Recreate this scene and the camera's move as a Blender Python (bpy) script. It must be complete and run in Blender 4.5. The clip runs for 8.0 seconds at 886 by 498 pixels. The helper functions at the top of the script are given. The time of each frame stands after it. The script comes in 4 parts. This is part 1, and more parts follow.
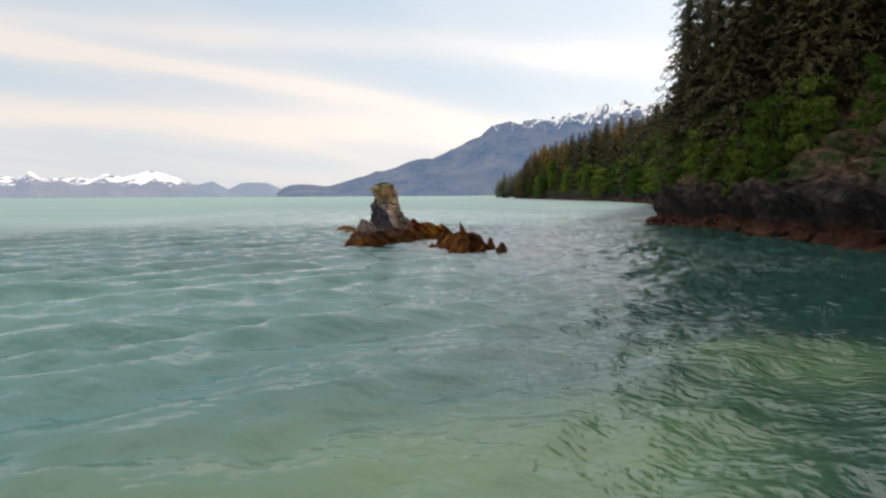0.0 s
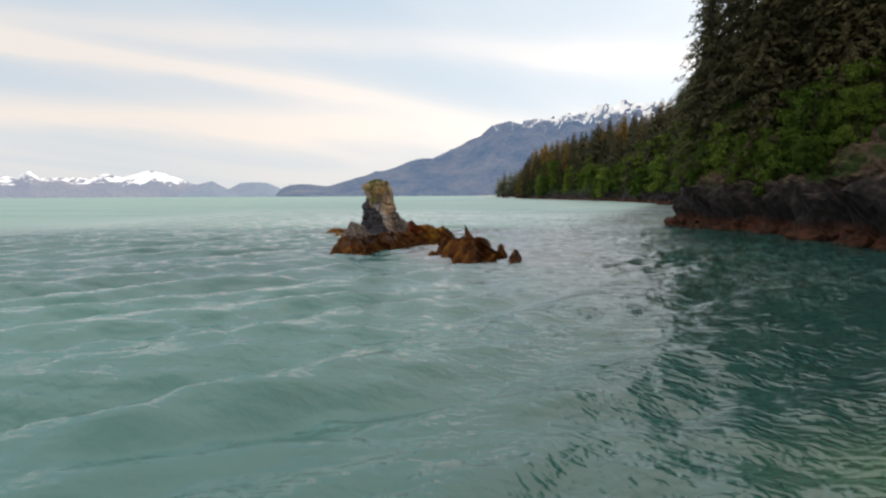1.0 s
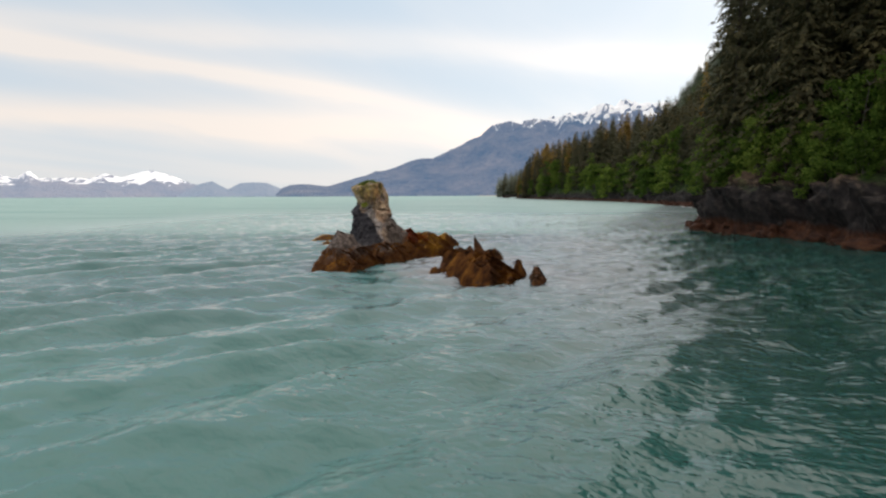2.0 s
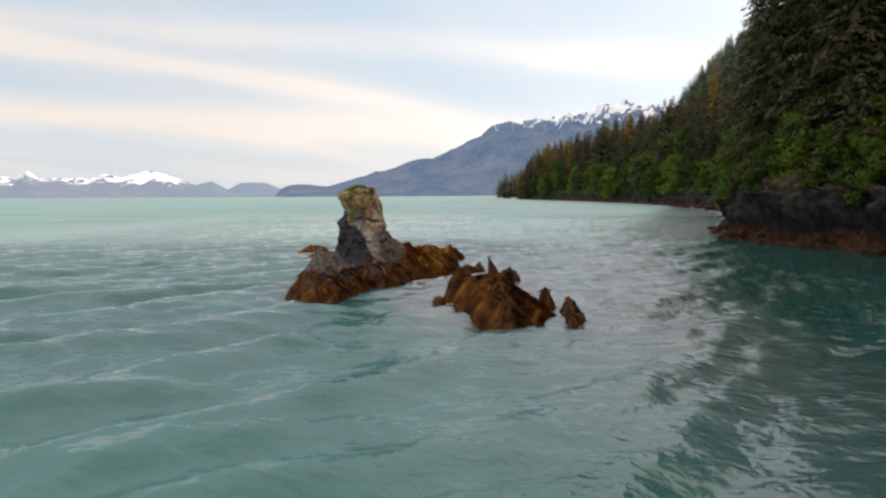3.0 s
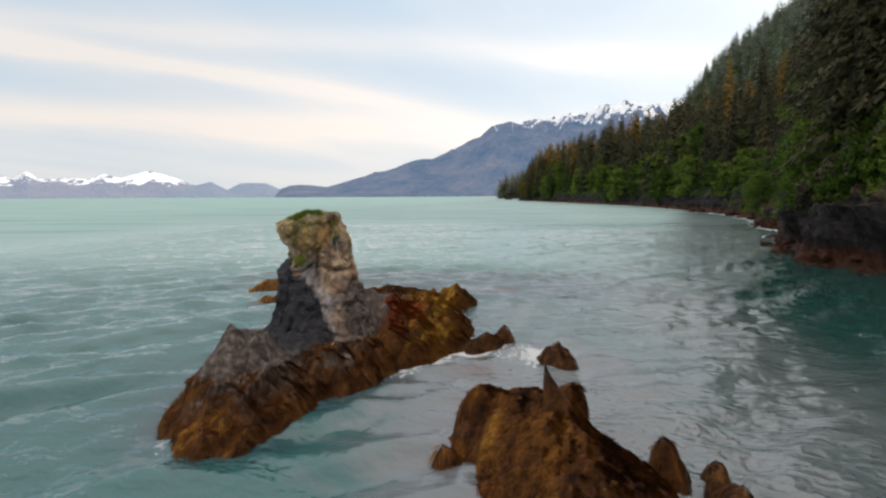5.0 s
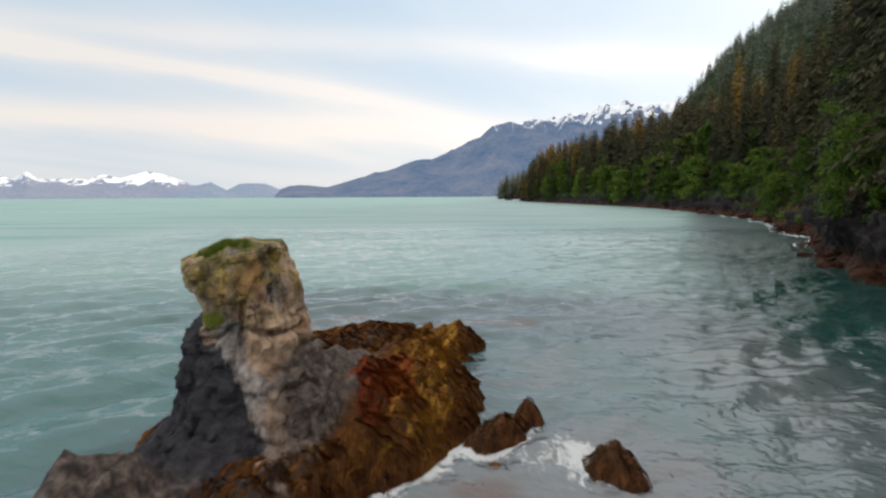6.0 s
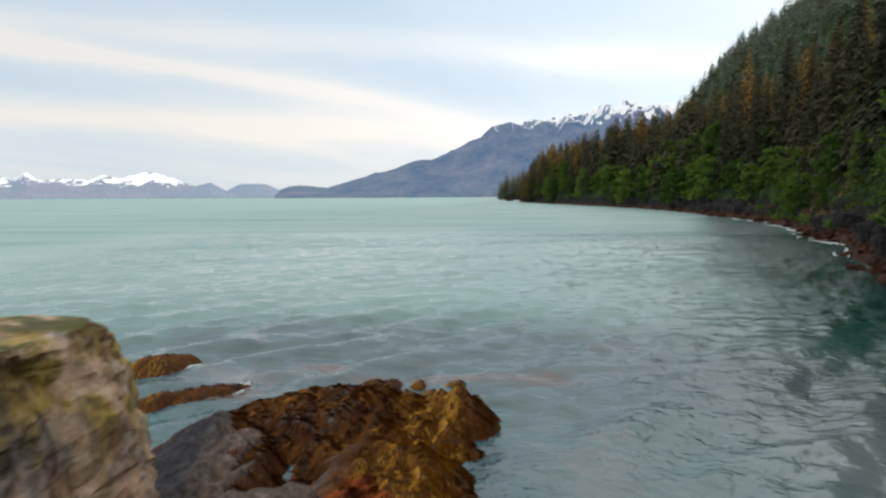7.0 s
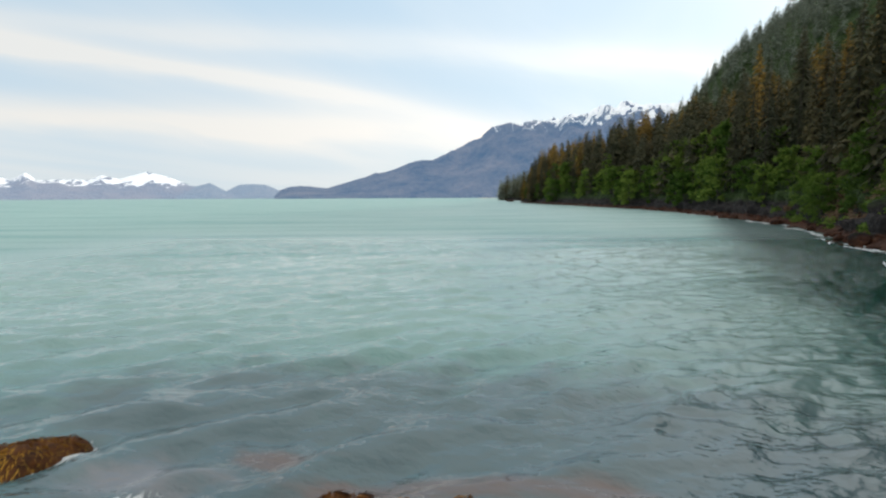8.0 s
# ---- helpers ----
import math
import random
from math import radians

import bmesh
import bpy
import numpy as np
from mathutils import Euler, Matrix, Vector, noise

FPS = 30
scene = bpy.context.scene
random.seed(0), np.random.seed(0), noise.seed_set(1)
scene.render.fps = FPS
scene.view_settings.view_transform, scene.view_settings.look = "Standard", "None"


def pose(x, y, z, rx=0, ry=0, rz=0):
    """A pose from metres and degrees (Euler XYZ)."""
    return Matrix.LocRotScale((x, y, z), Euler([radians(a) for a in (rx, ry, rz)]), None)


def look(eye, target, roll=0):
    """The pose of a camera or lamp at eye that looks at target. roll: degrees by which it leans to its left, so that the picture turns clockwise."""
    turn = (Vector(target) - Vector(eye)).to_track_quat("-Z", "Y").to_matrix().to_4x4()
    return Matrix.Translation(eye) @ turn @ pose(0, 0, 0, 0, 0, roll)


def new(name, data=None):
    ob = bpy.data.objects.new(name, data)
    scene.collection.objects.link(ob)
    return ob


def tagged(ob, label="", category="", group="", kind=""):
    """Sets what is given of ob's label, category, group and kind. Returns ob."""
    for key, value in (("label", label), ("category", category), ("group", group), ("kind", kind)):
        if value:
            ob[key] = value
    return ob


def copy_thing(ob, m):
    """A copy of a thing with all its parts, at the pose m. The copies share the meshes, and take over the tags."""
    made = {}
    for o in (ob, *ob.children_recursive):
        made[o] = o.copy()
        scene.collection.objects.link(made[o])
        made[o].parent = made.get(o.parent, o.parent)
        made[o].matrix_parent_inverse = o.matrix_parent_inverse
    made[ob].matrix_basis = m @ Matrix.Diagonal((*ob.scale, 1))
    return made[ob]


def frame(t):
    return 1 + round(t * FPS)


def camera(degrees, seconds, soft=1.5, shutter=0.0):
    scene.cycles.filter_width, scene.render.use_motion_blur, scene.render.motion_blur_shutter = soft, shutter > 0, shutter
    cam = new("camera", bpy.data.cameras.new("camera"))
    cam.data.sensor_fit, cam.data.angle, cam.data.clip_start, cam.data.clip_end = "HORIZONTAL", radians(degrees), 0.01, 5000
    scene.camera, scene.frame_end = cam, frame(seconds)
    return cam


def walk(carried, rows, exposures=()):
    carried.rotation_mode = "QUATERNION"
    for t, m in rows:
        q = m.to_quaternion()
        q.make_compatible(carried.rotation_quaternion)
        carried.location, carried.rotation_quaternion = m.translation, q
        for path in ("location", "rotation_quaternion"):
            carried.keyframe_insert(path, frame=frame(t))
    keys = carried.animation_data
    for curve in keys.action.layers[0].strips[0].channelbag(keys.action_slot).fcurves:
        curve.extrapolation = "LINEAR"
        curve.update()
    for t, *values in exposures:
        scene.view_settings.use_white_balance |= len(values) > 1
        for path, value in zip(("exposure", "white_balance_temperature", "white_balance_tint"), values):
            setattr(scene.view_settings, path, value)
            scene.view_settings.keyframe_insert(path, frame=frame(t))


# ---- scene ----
cam = camera(80.0, 8.0, soft=2.4, shutter=0.25)
# seconds, place, pitch, yaw: a drone that flies forward over the water and climbs slowly
PATH = [
    (0, 0.689, 1.730, 2.689, -5.80, 2.63),
    (0.5, 0.562, 3.681, 2.628, -5.81, 2.62),
    (1, 0.403, 5.747, 2.634, -5.81, 2.62),
    (1.5, 0.226, 7.842, 2.695, -5.81, 2.62),
    (2.25, -0.049, 10.926, 2.861, -5.81, 2.62),
    (3, -0.309, 13.893, 3.088, -5.80, 2.62),
    (3.5, -0.464, 15.819, 3.258, -5.80, 2.61),
    (4, -0.599, 17.733, 3.433, -5.79, 2.61),
    (4.5, -0.713, 19.664, 3.606, -5.77, 2.61),
    (5.25, -0.848, 22.661, 3.853, -5.75, 2.61),
    (6, -0.950, 25.837, 4.070, -5.73, 2.61),
    (6.5, -1.010, 28.057, 4.194, -5.71, 2.60),
    (7, -1.073, 30.331, 4.300, -5.68, 2.60),
    (7.5, -1.151, 32.600, 4.386, -5.66, 2.60),
    (8, -1.258, 34.772, 4.455, -5.63, 2.60),
]
walk(cam, [(t, pose(x, y, z, 90 + p, 0.3, yaw)) for t, x, y, z, p, yaw in PATH], exposures=[(0.0, 0.0, 6500, 10), (3.0, 0.0, 6450, 10), (4.5, 0.0, 6400, 9.5), (6.0, 0.0, 6280, 8.5), (7.0, 0.0, 6150, 6.5), (8.0, 0.0, 6020, 4)])

# ---- light: pale veiled sky, low sun behind the wooded hill ----
SUN_AZ, SUN_EL = 48.0, 20.0  # degrees clockwise from +y, degrees up
world = bpy.data.worlds.new("sky")
scene.world = world
world.use_nodes = True


def make_sky():
    nt = world.node_tree
    nt.nodes.clear()
    N, L = nt.nodes.new, nt.links.new
    out, bg = N("ShaderNodeOutputWorld"), N("ShaderNodeBackground")
    sky = N("ShaderNodeTexSky")
    sky.sky_type, sky.sun_disc = "NISHITA", False
    sky.sun_elevation, sky.sun_rotation = radians(SUN_EL), radians(SUN_AZ)
    sky.air_density, sky.dust_density, sky.ozone_density = 1.0, 1.5, 1.2
    tc, sep = N("ShaderNodeTexCoord"), N("ShaderNodeSeparateXYZ")
    L(tc.outputs["Generated"], sep.inputs[0])

    def math_node(op, a, b):
        m = N("ShaderNodeMath")
        m.operation = op
        for i, v in enumerate((a, b)):
            if isinstance(v, (int, float)):
                m.inputs[i].default_value = v
            else:
                L(v, m.inputs[i])
        return m.outputs[0]

    up = math_node("MAXIMUM", sep.outputs[2], 0.0)
    den = math_node("ADD", up, 0.13)
    comb = N("ShaderNodeCombineXYZ")
    L(math_node("DIVIDE", sep.outputs[0], den), comb.inputs[0])
    L(math_node("DIVIDE", sep.outputs[1], den), comb.inputs[1])
    spin, mp = N("ShaderNodeMapping"), N("ShaderNodeMapping")
    spin.inputs["Rotation"].default_value = (0, 0, radians(24))
    mp.inputs["Scale"].default_value = (0.62, 0.15, 1)
    mp.inputs["Location"].default_value = (0.55, 0.2, 0)
    L(comb.outputs[0], spin.inputs[0])
    L(spin.outputs[0], mp.inputs[0])
    n1 = N("ShaderNodeTexNoise")
    n1.inputs["Scale"].default_value, n1.inputs["Detail"].default_value, n1.inputs["Roughness"].default_value = 1.6, 5, 0.48
    n1.inputs["Distortion"].default_value = 0.35
    L(mp.outputs[0], n1.inputs[0])
    ramp = N("ShaderNodeMapRange")
    ramp.interpolation_type = "SMOOTHSTEP"
    for k, v in (("From Min", 0.41), ("From Max", 0.66), ("To Min", 0.0), ("To Max", 1.0)):
        ramp.inputs[k].default_value = v
    L(n1.outputs[0], ramp.inputs[0])
    # three long bands of thin cloud ahead, each a soft line (height, slope, half width, where it ends, density)
    ahead = math_node("MAXIMUM", sep.outputs[1], 0.05)
    side, rise = math_node("DIVIDE", sep.outputs[0], ahead), math_node("DIVIDE", sep.outputs[2], ahead)
    fray = N("ShaderNodeTexNoise")
    fray.inputs["Scale"].default_value, fray.inputs["Detail"].default_value = 2.2, 6
    flat = N("ShaderNodeCombineXYZ")
    L(side, flat.inputs[0])
    L(math_node("MULTIPLY", math_node("ADD", rise, math_node("MULTIPLY", side, 0.15)), 5.0), flat.inputs[1])
    L(flat.outputs[0], fray.inputs[0])
    wave = math_node("MULTIPLY", math_node("SUBTRACT", fray.outputs[0], 0.5), 0.06)
    bands = None
    for h0, slope, half, end, dens in ((0.148, -0.17, 0.021, -0.05, 1.0), (0.112, -0.06, 0.033, 0.22, 0.95), (0.268, -0.08, 0.026, 0.60, 0.5)):
        off = math_node("SUBTRACT", math_node("ADD", rise, wave), math_node("ADD", math_node("MULTIPLY", side, slope), h0))
        off = math_node("DIVIDE", off, half)
        g = math_node("DIVIDE", dens, math_node("ADD", math_node("POWER", math_node("ABSOLUTE", off, 0.0), 2.6), 1.0))
        stop = N("ShaderNodeMapRange")
        stop.interpolation_type = "SMOOTHSTEP"
        for k, v in (("From Min", end - 0.25), ("From Max", end + 0.2), ("To Min", 1.0), ("To Max", 0.0)):
            stop.inputs[k].default_value = v
        L(side, stop.inputs[0])
        g = math_node("MULTIPLY", g, stop.outputs[0])
        bands = g if bands is None else math_node("ADD", bands, g)
    bands = math_node("MULTIPLY", bands, math_node("ADD", math_node("MULTIPLY", fray.outputs[0], 1.3), 0.35))
    bands = math_node("ADD", bands, math_node("MULTIPLY", ramp.outputs[0], 0.22))
    front = N("ShaderNodeMapRange")
    for k, v in (("From Min", 0.15), ("From Max", 0.45), ("To Min", 0.0), ("To Max", 1.0)):
        front.inputs[k].default_value = v
    L(sep.outputs[1], front.inputs[0])
    cover = N("ShaderNodeMix")
    L(front.outputs[0], cover.inputs[0])
    L(ramp.outputs[0], cover.inputs[2])
    L(bands, cover.inputs[3])
    cloud = math_node("MINIMUM", cover.outputs[0], 1.1)
    # low haze towards the horizon
    hz = N("ShaderNodeMapRange")
    for k, v in (("From Min", 0.0), ("From Max", 0.16), ("To Min", 1.0), ("To Max", 0.0)):
        hz.inputs[k].default_value = v
    L(up, hz.inputs[0])
    veil = N("ShaderNodeMix")
    veil.data_type, veil.clamp_factor = "RGBA", True
    L(sky.outputs[0], veil.inputs["A"])
    veil.inputs["B"].default_value = (6.15, 7.5, 8.7, 1)
    veil.inputs["Factor"].default_value = 0.82
    warm = N("ShaderNodeMix")
    warm.data_type = "RGBA"
    L(veil.outputs["Result"], warm.inputs["A"])
    warm.inputs["B"].default_value = (9.3, 8.45, 7.75, 1)
    f = math_node("ADD", math_node("MULTIPLY", cloud, 0.80), math_node("MULTIPLY", hz.outputs[0], 0.5))
    # unseen sky overhead, tinted towards the cream cloud to warm reflections
    over = N("ShaderNodeMapRange")
    for k, v in (("From Min", 0.34), ("From Max", 0.66), ("To Min", 0.0), ("To Max", 0.75)):
        over.inputs[k].default_value = v
    L(up, over.inputs[0])
    f = math_node("ADD", f, over.outputs[0])
    L(math_node("MINIMUM", f, 1.0), warm.inputs["Factor"])
    # thin cloud scatters the sun's light forward: a wide aureole round it
    a, e = radians(SUN_AZ), radians(SUN_EL)
    dot = N("ShaderNodeVectorMath")
    dot.operation = "DOT_PRODUCT"
    L(tc.outputs["Generated"], dot.inputs[0])
    dot.inputs[1].default_value = (math.sin(a) * math.cos(e), math.cos(a) * math.cos(e), math.sin(e))
    glow = math_node("POWER", math_node("MAXIMUM", dot.outputs["Value"], 0.0), 2.4)
    halo = N("ShaderNodeMix")
    halo.data_type, halo.blend_type, halo.clamp_factor = "RGBA", "ADD", False
    L(math_node("MULTIPLY", glow, math_node("ADD", math_node("MULTIPLY", cloud, 0.6), 0.40)), halo.inputs["Factor"])
    L(warm.outputs["Result"], halo.inputs["A"])
    halo.inputs["B"].default_value = (6.2, 5.3, 4.5, 1)
    # the unseen sky overhead is brightened to lift water, rocks and wood
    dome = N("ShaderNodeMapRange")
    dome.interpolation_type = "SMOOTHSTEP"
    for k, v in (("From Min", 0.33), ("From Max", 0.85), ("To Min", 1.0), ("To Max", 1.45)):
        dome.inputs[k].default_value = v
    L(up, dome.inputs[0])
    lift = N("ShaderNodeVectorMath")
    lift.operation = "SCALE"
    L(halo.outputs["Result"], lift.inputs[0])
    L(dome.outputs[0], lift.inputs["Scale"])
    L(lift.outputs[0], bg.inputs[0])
    bg.inputs[1].default_value = 0.1
    L(bg.outputs[0], out.inputs[0])


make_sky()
sun = new("sun", bpy.data.lights.new("sun", "SUN"))
sun.data.energy, sun.data.angle, sun.data.color = 2.4, radians(5), (1.0, 0.86, 0.68)
_a, _e = radians(SUN_AZ), radians(SUN_EL)
sun.matrix_world = look((300 * math.sin(_a) * math.cos(_e), 300 * math.cos(_a) * math.cos(_e), 300 * math.sin(_e)), (0, 0, 0))

# ---- small tools ----


def hashf(ix, iy, iz, seed):
    h = (ix.astype(np.int64) * 374761393 + iy.astype(np.int64) * 668265263 + iz.astype(np.int64) * 2147483647 + seed * 974634777) & 0xFFFFFFFF
    h = ((h ^ (h >> 13)) * 1274126177) & 0xFFFFFFFF
    h = ((h ^ (h >> 16)) * 2246822519) & 0xFFFFFFFF
    return ((h ^ (h >> 15)) & 0xFFFFFF) / float(0xFFFFFF)


def vnoise(p, seed=0):
    """Smooth value noise in -1..1 over points of shape (..., 3)."""
    i = np.floor(p)
    f = p - i
    f = f * f * f * (f * (f * 6 - 15) + 10)
    i = i.astype(np.int64)
    r = 0
    for dx in (0, 1):
        for dy in (0, 1):
            for dz in (0, 1):
                w = (f[..., 0] if dx else 1 - f[..., 0]) * (f[..., 1] if dy else 1 - f[..., 1]) * (f[..., 2] if dz else 1 - f[..., 2])
                r = r + w * hashf(i[..., 0] + dx, i[..., 1] + dy, i[..., 2] + dz, seed)
    return r * 2 - 1


def fbm(p, octaves=4, seed=0, gain=0.5):
    r, a, s = 0, 1.0, 0.0
    for k in range(octaves):
        r = r + a * vnoise(p * 2.03 ** k + 7.1 * k, seed + k)
        s, a = s + a, a * gain
    return r / s


def ridged(p, octaves=4, seed=0):
    r, a, s = 0, 1.0, 0.0
    for k in range(octaves):
        r = r + a * (1 - 2 * np.abs(vnoise(p * 2.03 ** k + 3.3 * k, seed + k)))
        s, a = s + a, a * 0.5
    return r / s


def xyz(x, y, z=0.0):
    return np.stack(np.broadcast_arrays(np.asarray(x, float), np.asarray(y, float), np.asarray(z, float)), -1)


def sstep(a, b, v):
    u = np.clip((v - a) / (b - a), 0, 1)
    return u * u * (3 - 2 * u)


def mesh_of(name, verts, faces, smooth=False):
    me = bpy.data.meshes.new(name)
    me.from_pydata(np.asarray(verts).reshape(-1, 3).tolist(), [], faces if isinstance(faces, list) else faces.tolist())
    if smooth:
        me.shade_smooth()
    return me


def grid_faces(ny, nx, wrap=False):
    i, j = np.meshgrid(np.arange(ny - 1), np.arange(nx if wrap else nx - 1), indexing="ij")
    k = (j + 1) % nx
    return np.stack([i * nx + j, i * nx + k, (i + 1) * nx + k, (i + 1) * nx + j], -1).reshape(-1, 4)


def part(name, me, mat, parent=None, label="", kind=""):
    """Links one mesh as one object, under a thing if one is given."""
    ob = new(name, me)
    if mat is not None and not me.materials:
        me.materials.append(mat)
    ob.parent = parent
    return tagged(ob, label=label, kind=kind)


def thing(name, label, category, group="", at=(0, 0, 0)):
    ob = new(name)
    ob.empty_display_size = 0.2
    ob.location = at
    return tagged(ob, label, category, group)


# ---- materials ----


class Mat:
    """A node material with short calls for its nodes."""

    def __init__(self, name):
        self.m = bpy.data.materials.new(name)
        self.m.use_nodes = True
        self.nt = self.m.node_tree
        self.b = self.nt.nodes["Principled BSDF"]
        self.out = self.nt.nodes["Material Output"]

    def node(self, kind, **inputs):
        n = self.nt.nodes.new(kind)
        for k, v in inputs.items():
            self.put(n, k.replace("_", " "), v)
        return n

    def put(self, n, key, v):
        if isinstance(v, bpy.types.NodeSocket):
            self.nt.links.new(v, n.inputs[key])
        else:
            n.inputs[key].default_value = v

    def pos(self, scale=(1, 1, 1)):
        g = self.node("ShaderNodeNewGeometry")
        mp = self.node("ShaderNodeMapping")
        mp.inputs["Scale"].default_value = scale
        self.put(mp, "Vector", g.outputs["Position"])
        return mp.outputs[0]

    def turned(self, degrees, scale):
        """World position turned about z, then scaled."""
        r = self.node("ShaderNodeMapping")
        r.inputs["Rotation"].default_value = (0, 0, radians(degrees))
        self.put(r, "Vector", self.node("ShaderNodeNewGeometry").outputs["Position"])
        mp = self.node("ShaderNodeMapping")
        mp.inputs["Scale"].default_value = scale
        self.put(mp, "Vector", r.outputs[0])
        return mp.outputs[0]

    def local(self, scale=(1, 1, 1)):
        g = self.node("ShaderNodeTexCoord")
        mp = self.node("ShaderNodeMapping")
        mp.inputs["Scale"].default_value = scale
        self.put(mp, "Vector", g.outputs["Object"])
        return mp.outputs[0]

    def noise(self, vec, scale, detail=5, rough=0.55, dist=0.0):
        n = self.node("ShaderNodeTexNoise", Scale=scale, Detail=detail, Roughness=rough, Distortion=dist)
        self.put(n, "Vector", vec)
        return n.outputs[0]

    def ramp(self, fac, *stops):
        n = self.node("ShaderNodeValToRGB")
        r = n.color_ramp
        while len(r.elements) < len(stops):
            r.elements.new(0.5)
        for e, (p, c) in zip(r.elements, stops):
            e.position, e.color = p, (*c, 1) if len(c) == 3 else c
        self.put(n, "Fac", fac)
        return n.outputs[0]

    def mix(self, fac, a, b, mode="MIX"):
        n = self.node("ShaderNodeMix")
        n.data_type, n.blend_type = "RGBA", mode
        for key, v in (("Factor", fac), ("A", a), ("B", b)):
            s = [i for i in n.inputs if i.name == key and i.type == ("VALUE" if key == "Factor" else "RGBA")][0]
            if isinstance(v, bpy.types.NodeSocket):
                self.nt.links.new(v, s)
            else:
                s.default_value = (*v, 1) if isinstance(v, tuple) and len(v) == 3 else v
        return [o for o in n.outputs if o.type == "RGBA"][0]

    def math(self, op, a, b=0.0):
        n = self.node("ShaderNodeMath")
        n.operation = op
        self.put(n, 0, a)
        self.put(n, 1, b)
        return n.outputs[0]

    def step(self, v, a, b):
        n = self.node("ShaderNodeMapRange")
        n.interpolation_type = "SMOOTHSTEP"
        self.put(n, "Value", v)
        n.inputs["From Min"].default_value, n.inputs["From Max"].default_value = a, b
        return n.outputs[0]

    def height(self):
        s = self.node("ShaderNodeSeparateXYZ")
        self.put(s, 0, self.node("ShaderNodeNewGeometry").outputs["Position"])
        return s.outputs

    def up(self):
        s = self.node("ShaderNodeSeparateXYZ")
        self.put(s, 0, self.node("ShaderNodeNewGeometry").outputs["Normal"])
        return s.outputs[2]

    def bump(self, h, strength, dist):
        n = self.node("ShaderNodeBump", Strength=strength, Distance=dist)
        self.put(n, "Height", h)
        self.nt.links.new(n.outputs[0], self.b.inputs["Normal"])
        return n

    def done(self, color, rough=0.8, spec=0.3):
        self.put(self.b, "Base Color", color if isinstance(color, bpy.types.NodeSocket) else (*color, 1))
        self.put(self.b, "Roughness", rough)
        self.put(self.b, "Specular IOR Level", spec)
        return self.m


def water_material():
    m = Mat("sea_water")
    p = m.pos()
    x, y, z = m.height()
    big = m.noise(p, 0.035, 3)
    # silty open water is milky; reflected sky is painted in farther off
    silt_and_sky = m.mix(m.step(big, 0.35, 0.68), (0.040, 0.158, 0.142), (0.066, 0.240, 0.200))
    silt_and_sky = m.mix(m.step(m.math("ADD", m.math("ADD", y, m.math("MULTIPLY", m.math("MINIMUM", x, 0.0), -0.35)), m.math("MULTIPLY", m.math("MAXIMUM", x, 0.0), 0.3)), 27.0, 74.0), silt_and_sky, m.mix(m.step(m.math("SUBTRACT", x, m.math("MULTIPLY", y, 0.06)), -60.0, 20.0), (0.225, 0.365, 0.330), (0.290, 0.410, 0.375)))
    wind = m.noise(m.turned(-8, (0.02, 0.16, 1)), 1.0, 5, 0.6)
    silt_and_sky = m.mix(m.math("MULTIPLY", m.step(y, 40.0, 90.0), m.step(wind, 0.42, 0.70)), silt_and_sky, (0.090, 0.255, 0.235))
    # darker blue-green from y 14 to 56
    dark_span = m.math("MULTIPLY", m.step(y, 14.0, 26.0), m.math("SUBTRACT", 1.0, m.step(y, 38.0, 56.0)))
    silt_and_sky = m.mix(m.math("MULTIPLY", dark_span, 0.6), silt_and_sky, (0.006, 0.070, 0.086))
    # dark reflection and shade of the wooded shore, painted into the colour
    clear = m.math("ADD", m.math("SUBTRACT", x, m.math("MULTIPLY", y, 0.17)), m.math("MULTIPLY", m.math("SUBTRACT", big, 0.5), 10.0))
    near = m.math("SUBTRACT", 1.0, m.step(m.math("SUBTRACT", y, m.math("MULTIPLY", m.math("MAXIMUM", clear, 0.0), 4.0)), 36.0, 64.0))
    # the pale lilac lane is reflected sky painted into the colour
    col = m.mix(m.math("MULTIPLY", m.step(clear, -8.0, 4.0), near), silt_and_sky, m.mix(m.math("MULTIPLY", m.step(y, 14.0, 32.0), m.math("SUBTRACT", 1.0, m.step(m.math("SUBTRACT", x, m.math("MULTIPLY", y, 0.10)), 1.0, 6.0))), (0.016, 0.060, 0.054), (0.165, 0.163, 0.170)))
    # soft yellow-green patches on the near water
    greenish = m.node("ShaderNodeAttribute")
    greenish.attribute_name = "green_patch"
    col = m.mix(m.step(m.math("ADD", greenish.outputs["Fac"], m.math("MULTIPLY", m.math("SUBTRACT", m.noise(p, 0.5, 4), 0.5), 0.6)), 0.0, 1.3), col, (0.120, 0.215, 0.105))
    foam = m.node("ShaderNodeAttribute")
    foam.attribute_name = "foam"
    lace = m.noise(m.pos((1, 0.7, 1)), 5.0, 6, 0.65, 1.2)
    ff = m.step(m.math("SUBTRACT", foam.outputs["Fac"], m.math("MULTIPLY", lace, 1.0)), -0.03, 0.24)
    weed = m.node("ShaderNodeAttribute")
    weed.attribute_name = "shoal"
    sh = m.step(m.math("ADD", weed.outputs["Fac"], m.math("MULTIPLY", m.math("SUBTRACT", m.noise(p, 0.9, 5), 0.5), 0.9)), 0.20, 1.0)
    col = m.mix(m.math("MULTIPLY", sh, 0.75), col, (0.040, 0.064, 0.080))
    # the wash tint also holds a pale sky reflection, painted on
    for key, tint, most in (("wash", (0.175, 0.168, 0.180), 0.75), ("weed_bed", (0.105, 0.062, 0.048), 0.8)):
        at = m.node("ShaderNodeAttribute")
        at.attribute_name = key
